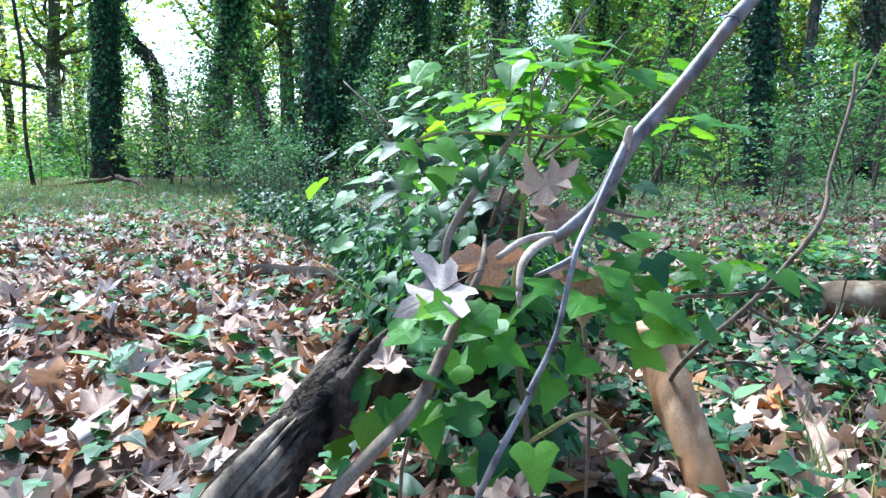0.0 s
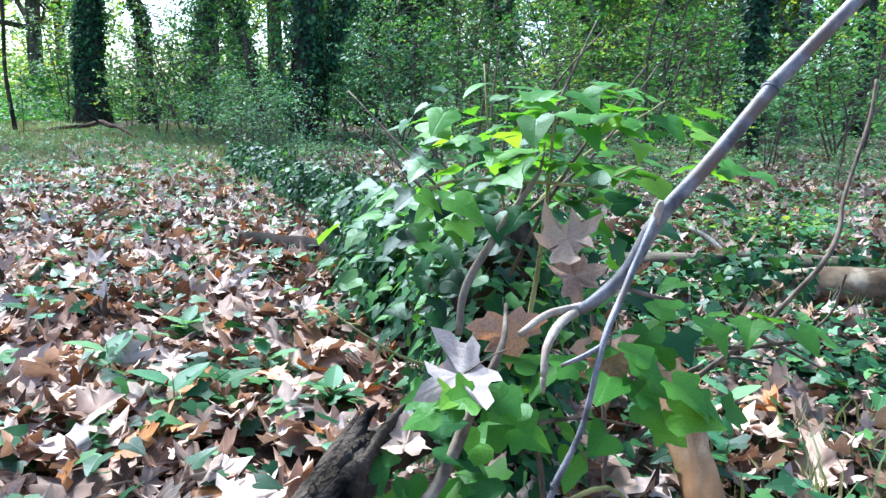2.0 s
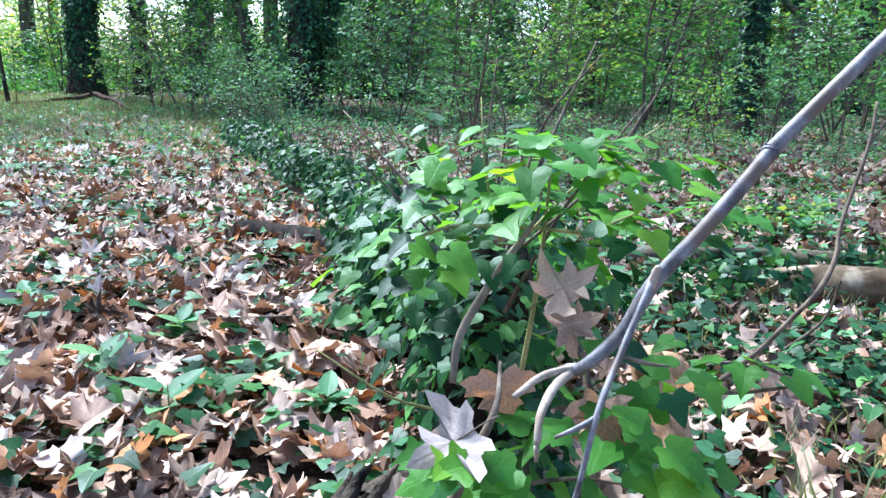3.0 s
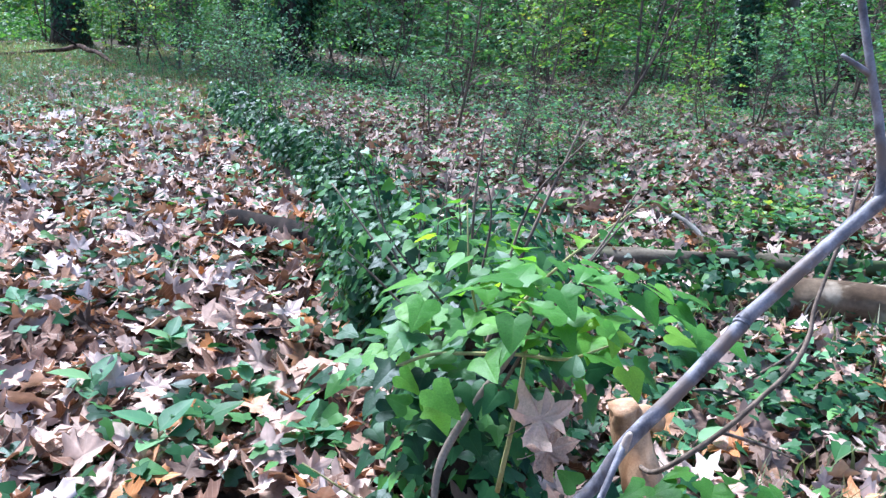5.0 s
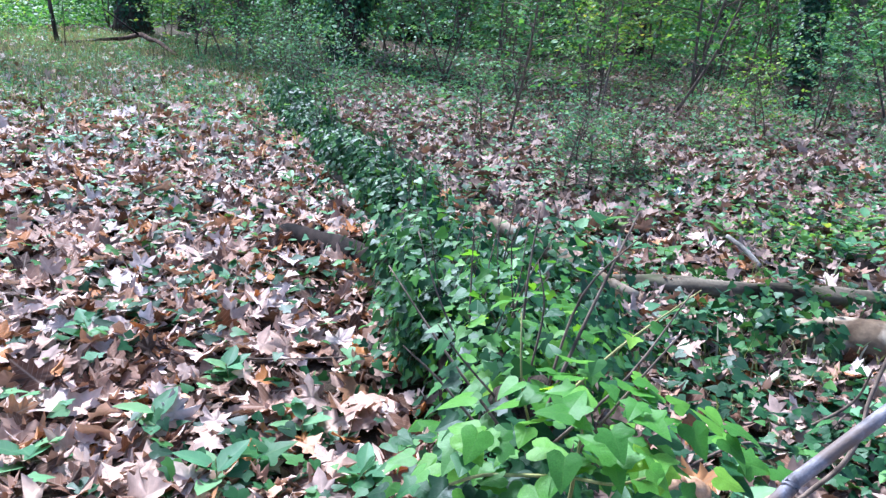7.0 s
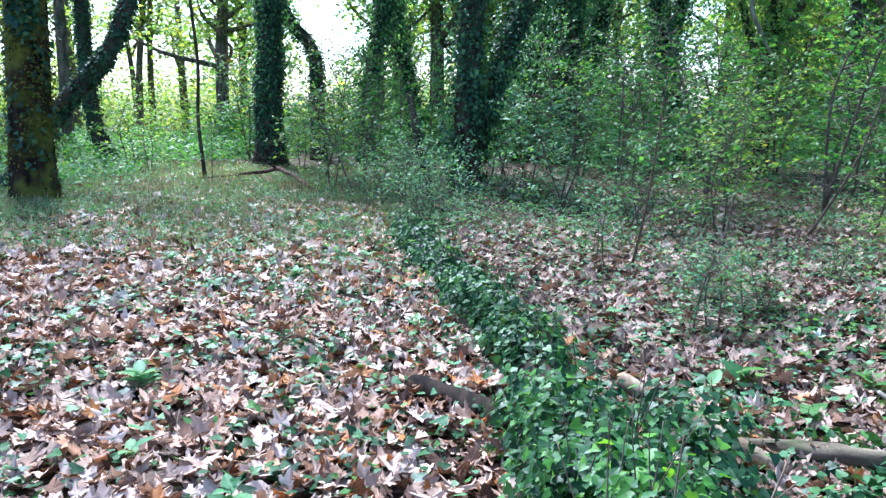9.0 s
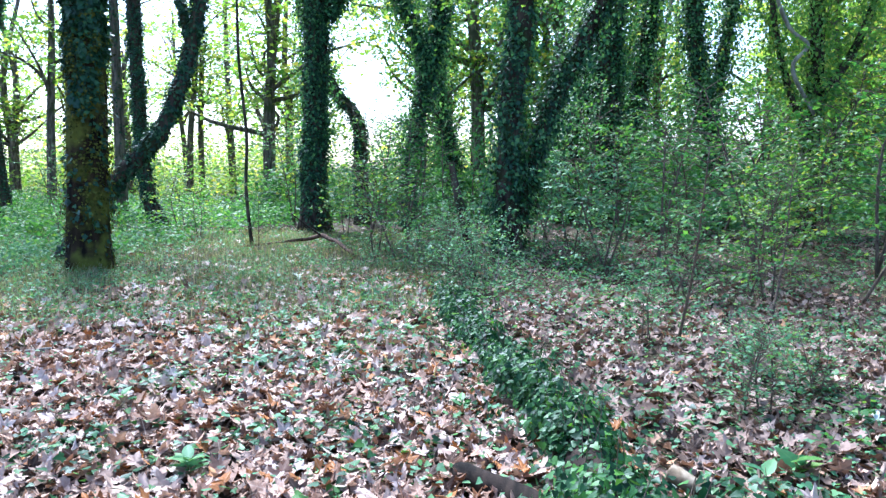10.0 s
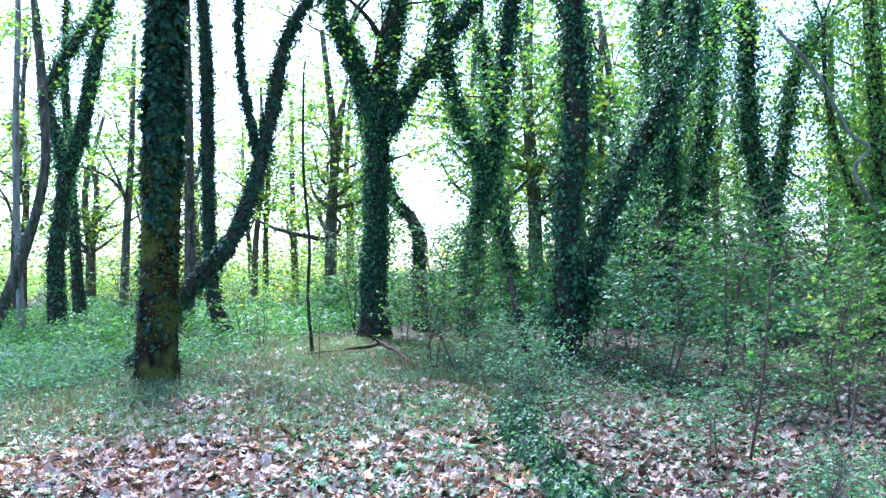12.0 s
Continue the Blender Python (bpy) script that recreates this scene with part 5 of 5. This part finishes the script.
for _nm, _pts in (("stem", [(0.657, 2.137, 0.0, 0.0068), (0.617, 2.017, 0.2, 0.0066), (0.567, 1.717, 0.378, 0.0066), (0.691, 1.684, 0.510, 0.0064), (0.777, 1.687, 0.607, 0.0060), (0.835, 1.695, 0.674, 0.0065), (0.883, 1.735, 0.740, 0.0056), (0.906, 1.774, 0.809, 0.0050), (0.991, 1.858, 0.983, 0.0048), (1.021, 1.902, 1.080, 0.0035)]),
                  ("side_twig", [(0.691, 1.684, 0.510, 0.0046), (0.831, 1.763, 0.433, 0.0040), (0.957, 1.814, 0.363, 0.0020)]),
                  ("side_twig", [(0.991, 1.858, 0.983, 0.0036), (1.041, 1.886, 1.039, 0.0028), (1.097, 1.927, 1.118, 0.0014)])):
    _v, _f, _u = tube(_pts, 8, 5, 0.06)
    part(mesh_object(_nm, _v - (0.5, 1.9, 0.0), _f, TWIG), twig)
twig2 = thing("leafy_twig", "thin dark twig with yellow-green ivy leaves", "twig", at=(0.387, 1.25, 0.61))
_v, _f, _u = tube([(0.26, 1.22, 0.56, 0.004), (0.387, 1.250, 0.611, 0.0037), (0.491, 1.250, 0.619, 0.0037), (0.623, 1.250, 0.640, 0.002)], 7, 4)
part(mesh_object("stem", _v - (0.387, 1.25, 0.61), _f, TWIG), twig2)

# peeled tan stump leaning behind the ivy
peel = thing("peeled_stump", "leaning peeled tan wood stump with a stub", "stump", at=(0.68, 1.98, 0))
_pb = -np.array([0.68, 1.98, 0])
for _nm, _pts, _sd in (("wood", [(0.66, 1.70, -0.08, 0.054), (0.645, 1.77, 0.05, 0.05), (0.605, 1.9, 0.22, 0.05), (0.575, 2.0, 0.33, 0.052), (0.555, 2.0, 0.40, 0.04)], 14), ("stub", [(0.575, 2.0, 0.34, 0.045), (0.62, 2.0, 0.365, 0.035), (0.665, 2.0, 0.35, 0.026)], 10)):
    _v, _f, _u = tube(_pts, _sd, 6, 0.1, 6, 0.0, 0.1)
    part(mesh_object(_nm, _v + _pb, _f, TAN_WOOD), peel)


# ---------------------------------------------------------------- logs and sticks on the floor
def log(name, label, pts, mat, seed, sides=14, lumps=0.07, stubs=()):
    o = np.array(pts[len(pts) // 2][:2] + (0,), float)
    t = thing(name, label, "log" if name.endswith("log") else "stick", at=tuple(o))
    v, f, u = tube(pts, sides, 6, lumps, seed)
    part(mesh_object("wood", v - o, f, mat), t)
    for s in stubs:
        v, f, u = tube(s, 8, 4, lumps, seed + 1)
        part(mesh_object("stub", v - o, f, mat), t)
    return t


log("small_log", "short dark brown log half buried in leaves", [(-1.3, 5.09, 0.03, 0.06), (-1.25, 5.05, 0.04, 0.085), (-1.0, 4.86, 0.05, 0.095), (-0.7, 4.62, 0.06, 0.1), (-0.45, 4.45, 0.05, 0.09)], LOG_DARK, 11)
log("pale_log", "pale flaking plane-tree log lying on leaves", [(1.5, 3.9, 0.02, 0.07), (1.72, 3.82, 0.08, 0.09), (1.95, 3.72, 0.12, 0.104), (2.22, 3.62, 0.14, 0.112), (3.0, 3.35, 0.14, 0.12), (3.9, 3.05, 0.13, 0.11)], LOG_PALE, 12, 20, 0.07)
log("mossy_log", "mossy weathered log with ivy over it", [(0.8, 4.5, 0.06, 0.04), (1.15, 4.4, 0.1, 0.06), (1.55, 4.33, 0.11, 0.055), (1.9, 4.38, 0.1, 0.062), (2.5, 4.33, 0.11, 0.05), (3.2, 4.42, 0.09, 0.05), (4.4, 4.5, 0.07, 0.045)], LOG_MOSS, 13, 20, 0.13)
log("broken_log", "pale broken end of a branch in the ivy", [(0.12, 4.78, 0.3, 0.05), (0.2, 4.72, 0.28, 0.055), (0.36, 4.6, 0.24, 0.05), (0.6, 4.42, 0.18, 0.045), (0.95, 4.2, 0.08, 0.04)], LOG_PALE, 14)
log("dead_stick", "bleached grey stick standing out of the leaves", [(1.98, 5.1, 0.02, 0.018), (1.9, 5.2, 0.1, 0.02), (1.8, 5.32, 0.16, 0.014)], BARK_PALE, 15, 8)
log("dead_stick", "long thin brown stick on the leaf litter", [(-3.3, 5.0, 0.05, 0.014), (-2.9, 5.2, 0.07, 0.016), (-2.5, 5.42, 0.08, 0.014), (-2.1, 5.35, 0.06, 0.01), (-1.75, 5.25, 0.05, 0.007)], TWIG, 16, 7, 0.08, [[(-2.5, 5.42, 0.08, 0.009), (-2.42, 5.5, 0.17, 0.007), (-2.3, 5.52, 0.22, 0.004)]])
log("dead_stick", "grey stick at the clearing's edge", [(-7.1, 7.0, 0.05, 0.03), (-6.8, 7.3, 0.07, 0.03), (-6.5, 7.6, 0.06, 0.022)], BARK_PALE, 17, 9)
log("dead_stick", "crooked thin twig on the fallen leaves", [(0.75, 2.55, 0.04, 0.006), (1.05, 2.7, 0.1, 0.006), (1.3, 2.75, 0.06, 0.005), (1.6, 3.0, 0.12, 0.004)], TWIG, 18, 6)
log("dead_stick", "dark twig lying in the litter", [(-1.35, 3.2, 0.05, 0.005), (-0.9, 3.15, 0.08, 0.005), (-0.4, 3.3, 0.06, 0.004)], TWIG, 19, 6)
log("dead_stick", "thin dark twig among fallen leaves", [(1.35, 2.9, 0.05, 0.007), (1.5, 2.85, 0.22, 0.006), (1.52, 2.8, 0.4, 0.004)], TWIG, 20, 6)


# ---------------------------------------------------------------- small plants
def herb(label, n, size, mat, seed, upright=0.5, shapes=oval, group="woodland herbs"):
    """A low plant: a short stem with a whorl of broad leaves."""
    r = np.random.default_rng(seed)
    t = thing("herb", label, "plant", group=group)
    part(mesh_object("stem", *tube([(0, 0, -0.02, 0.003), (0.005, 0, size * 0.5, 0.0025), (0, 0.01, size * 0.9, 0.0015)], 5, 3)[:2], GREEN_STEM), t)
    for k in range(n):
        a = k * 2.4 + r.normal() * 0.2
        d = np.array([math.cos(a), math.sin(a), r.uniform(-0.1, 0.5) * upright])
        v, f, u = shapes[k % len(shapes)]
        m = frames_of(np.array([[-d[0] * 0.5, -d[1] * 0.5, 1.0]]), d[None])[0] * size * r.uniform(0.75, 1.15)
        p = np.array([0, 0, size * (0.15 + 0.75 * k / n)])
        part(mesh_object("leaf", v @ m.T + p, f, mat, u), t)
    return t


herbs = [herb("broad-leaved green herb in the leaf litter", 5, 0.15, BLUEGREEN, 1), herb("dense bluish-green herb tuft", 14, 0.12, BLUEGREEN, 2, 1.0), herb("fresh green seedling with broad leaves", 4, 0.13, GREEN, 3, 0.3, ivy_rough)]
_hp = [(-0.83, 2.26, 1.1, 0), (-0.72, 2.4, 1.0, 2), (-3.12, 4.65, 1.3, 1), (-1.95, 4.45, 0.8, 2), (-2.09, 5.38, 0.9, 2), (-2.0, 4.83, 0.9, 2), (-1.02, 3.0, 1.0, 1), (-0.35, 2.35, 1.0, 1), (-1.15, 2.55, 1.1, 0), (-3.1, 6.3, 0.9, 0), (-0.62, 2.62, 0.9, 0), (-1.75, 3.25, 1.0, 0), (-4.0, 7.4, 1.0, 1),
       (-2.4, 7.0, 1.0, 0), (-3.4, 8.2, 1.1, 1), (-4.6, 5.9, 1.1, 0), (-1.6, 6.6, 0.9, 0), (-1.05, 5.9, 0.8, 2), (0.95, 2.4, 0.9, 0), (1.3, 2.9, 0.8, 0), (1.0, 5.6, 1.5, 2), (0.75, 5.3, 1.3, 0), (1.3, 5.0, 1.2, 2), (1.75, 6.9, 1.0, 2), (1.9, 5.7, 1.1, 2), (2.5, 5.5, 1.2, 2), (2.7, 5.4, 1.3, 1), (2.9, 5.8, 1.1, 2), (3.2, 6.2, 1.2, 0), (-5.2, 8.6, 1.1, 1), (-2.9, 9.4, 1.0, 1), (-4.9, 9.8, 1.0, 0), (-1.35, 4.05, 0.8, 0), (-2.5, 3.6, 1.0, 0), (-2.2, 2.9, 1.0, 1), (-1.5, 2.3, 1.0, 0)]
herbs.append(herb("small plant with whitish pale leaves", 9, 0.14, PALE_LEAF, 9, 0.6, oval))
_hp += [(1.72, 6.95, 0.55, 3), (1.85, 6.85, 0.6, 3), (1.9, 7.0, 0.5, 3), (-6.4, 13.6, 1.0, 3)]
planted(herbs, _hp)


# ---------------------------------------------------------------- what covers the floor
def on_floor(n, x0, x1, y0, y1, dens=None):
    x, y = rng.uniform(x0, x1, n), rng.uniform(y0, y1, n)
    if dens is not None:
        k = rng.uniform(size=n) < dens(x, y)
        x, y = x[k], y[k]
    return x, y


def ridge_x(y):
    return np.interp(y, RIDGE[:, 1], RIDGE[:, 0])


def flat_turns(n, tilt):
    nor = np.stack([rng.normal(size=n) * tilt, rng.normal(size=n) * tilt, np.ones(n)], 1)
    return frames_of(nor, np.concatenate([rng.normal(size=(n, 2)), np.zeros((n, 1))], 1))


def litter_density(x, y):
    """Thick leaves near the log, thinning towards the grass."""
    left = np.clip(1.25 - (y - 7.0) / 5.5, 0.36, 1) * np.clip(1.35 - np.abs(x + 2) / 16, 0.1, 1)
    right = np.clip(0.46 + 0.4 * patchy(x, y, 0.6) - np.clip(y - 4, 0, 20) / 28, 0.2, 1)
    return np.where(x < ridge_x(y), left, right) * np.clip(0.65 + 0.5 * patchy(x, y, 1.3, 1.0), 0.3, 1)  * (np.hypot(x + 0.07, y - 0.05) > 0.45)


def dimmed(x, y):
    """Where the leaves get the darker colour that stands for shade: the floor beyond the log."""
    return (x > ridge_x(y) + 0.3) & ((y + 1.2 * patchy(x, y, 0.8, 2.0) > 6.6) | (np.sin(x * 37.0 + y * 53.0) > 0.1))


# old picks the leaves whose colour is darkened for shade
def litter(n, x0, x1, y0, y1, size, tilt, lift, old=False):
    x, y = on_floor(n, x0, x1, y0, y1, lambda x, y: litter_density(x, y) * (dimmed(x, y) == old))
    k = len(x)
    p = np.stack([x, y, ground_z(x, y) + 0.008 + lift * rng.uniform(0, 1, k) ** 1.5], 1)
    return p, flat_turns(k, tilt), size * rng.uniform(0.55, 1.25, k)


_lit = [scattered(plane_rough, *litter(30500, -8.5, 5.0, -3.5, 8.0, 0.11, 0.5, 0.085)), scattered(plane_far, *litter(13000, -9, 9, 8.0, 15.0, 0.12, 0.5, 0.07)), scattered(plane_far, *litter(16000, -16, 14, -3, 26, 0.13, 0.4, 0.05))]
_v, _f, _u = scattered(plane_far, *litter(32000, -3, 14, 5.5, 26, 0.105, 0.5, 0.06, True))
# the last batch lies among the pale leaves to darken their gaps
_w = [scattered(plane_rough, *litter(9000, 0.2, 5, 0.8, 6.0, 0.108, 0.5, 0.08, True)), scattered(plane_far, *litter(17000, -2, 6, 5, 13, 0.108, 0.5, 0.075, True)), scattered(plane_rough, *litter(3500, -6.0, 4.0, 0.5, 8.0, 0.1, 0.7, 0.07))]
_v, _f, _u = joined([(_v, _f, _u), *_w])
part(mesh_object("leaf_litter", _v, _f, DEAD_DIM, _u), ground, "brown fallen leaves, coloured darker to stand for shade", "stuff")
_v, _f, _u = joined(_lit)
part(mesh_object("leaf_litter", _v, _f, DEAD, _u), ground, "pinkish-brown fallen plane leaves", "stuff")
fine = []
for _v, _f, _u in plane_fine:
    _ob = mesh_object("fallen_leaf", _v, _f, DEAD, _u)
    fine.append(_ob.data)
    bpy.data.objects.remove(_ob)
_x, _y = on_floor(520, -2.6, 2.2, 1.2, 5.0, lambda x, y: litter_density(x, y) * (np.abs(x - ridge_x(y)) > 0.42))
for _k in range(min(300, len(_x))):
    _o = new("fallen_leaf", fine[_k % len(fine)])
    _m = flat_turns(1, 0.4)[0] * rng.uniform(0.075, 0.13)
    _o.matrix_basis = Matrix.Translation((_x[_k], _y[_k], float(ground_z(_x[_k], _y[_k])) + rng.uniform(0.045, 0.085))) @ Matrix([list(r) for r in _m]).to_4x4()
    _o.parent = ground


def cover(name, label, n, box, dens, size, mat, shapes, lift, tilt=0.35):
    x, y = on_floor(n, *box, dens)
    k = len(x)
    p = np.stack([x, y, ground_z(x, y) + 0.04 + lift * rng.uniform(0, 1, k)], 1)
    v, f, u = scattered(shapes, p, flat_turns(k, tilt), size * rng.uniform(0.6, 1.3, k))
    return part(mesh_object(name, v, f, mat, u), ground, label, "stuff")


cover("ground_ivy", "low trailing ivy leaves on the floor", 15000, (-5.0, 4.5, 0.8, 8.5), lambda x, y: np.clip(patchy(x, y, 1.5, 0.6) * 1.5 - 0.55 - 0.15 * (x > ridge_x(y) + 0.4) * (y > 3.4), 0.06, 0.9), 0.064, IVY, ivy_rough, 0.1)
cover("ground_ivy", "fresh green ivy and seedling leaves among fallen leaves", 5000, (-6.0, 4.5, 1.2, 9.0), lambda x, y: np.clip(patchy(x, y, 1.9, 3.4) * 1.6 - 0.8, 0.06, 0.8), 0.062, BLUEGREEN, ivy_rough, 0.12, 0.3)
cover("ground_herbs", "small bluish-green herb leaves on the floor", 32000, (-14, 9, 4.5, 18), lambda x, y: np.clip(patchy(x, y, 0.9, 2.1) * 1.3 - 0.45 + 0.25 * (x > ridge_x(y)), 0.08, 0.8), 0.06, BLUEGREEN, tiny, 0.08)
cover("ground_herbs", "light green seedling leaves", 2600, (1, 4.2, 4.3, 9), lambda x, y: np.clip(patchy(x, y, 1.1, 4.0) * 1.4 - 0.5, 0.04, 0.8), 0.06, GREEN, tiny, 0.12)


cover("ground_herbs", "low green herbs at the clearing edge", 14000, (-17, -3.5, 6, 16), lambda x, y: np.clip(patchy(x, y, 0.7, 1.1) * 1.2 - 0.2 - 0.5 * (x > -6), 0.08, 0.8), 0.055, BLUEGREEN, tiny, 0.1)


def grass(name, label, n, box, dens, tall):
    x, y = on_floor(n, *box, dens)
    k = len(x)
    h = tall * rng.uniform(0.4, 1.2, k)
    a, w = rng.uniform(0, 6.28, k), rng.uniform(0.003, 0.009, k)
    lean = rng.normal(size=(k, 2)) * 0.35
    b = np.stack([x, y, ground_z(x, y)], 1)
    side = np.stack([np.cos(a) * w, np.sin(a) * w, np.zeros(k)], 1)
    mid = b + np.column_stack([lean * h[:, None] * 0.35, h * 0.6])
    top = b + np.column_stack([lean * h[:, None], h])
    v = np.stack([b - side, b + side, mid + side * 0.7, mid - side * 0.7, top], 1).reshape(-1, 3)
    f = (np.array([(0, 1, 2), (0, 2, 3), (3, 2, 4)])[None] + (np.arange(k) * 5)[:, None, None]).reshape(-1, 3)
    return part(mesh_object(name, v, f, GRASS, np.zeros((len(v), 2))), ground, label, "stuff")


grass("grass", "thin pale grass of the clearing", 48000, (-18, -1.5, 7.0, 24), lambda x, y: np.clip((y - 7.5) / 5 + (x < -7) * 0.4, 0.05, 1) * np.clip(patchy(x, y, 0.8, 3.0) + 0.2, 0.1, 1) * (x < ridge_x(np.minimum(y, 12.6)) - 0.2), 0.24)
grass("grass", "green grass tufts on the shaded floor", 11000, (0.6, 10, 1.6, 18), lambda x, y: np.clip(patchy(x, y, 1.2, 5.0) * 1.4 - 0.7, 0.02, 0.8), 0.17)
cover("ground_ivy", "dark small ivy leaves beside the stump", 4200, (0.5, 3.0, 1.2, 3.9), lambda x, y: np.clip(patchy(x, y, 2.6, 1.7) * 1.5 - 0.3, 0.15, 0.95), 0.052, IVY, ivy_rough, 0.12)
grass("grass", "green grass tufts beside the stump", 2000, (0.7, 2.6, 1.6, 3.7), lambda x, y: np.clip(patchy(x, y, 2.2, 1.0) * 1.3 - 0.35, 0.03, 0.9), 0.17)
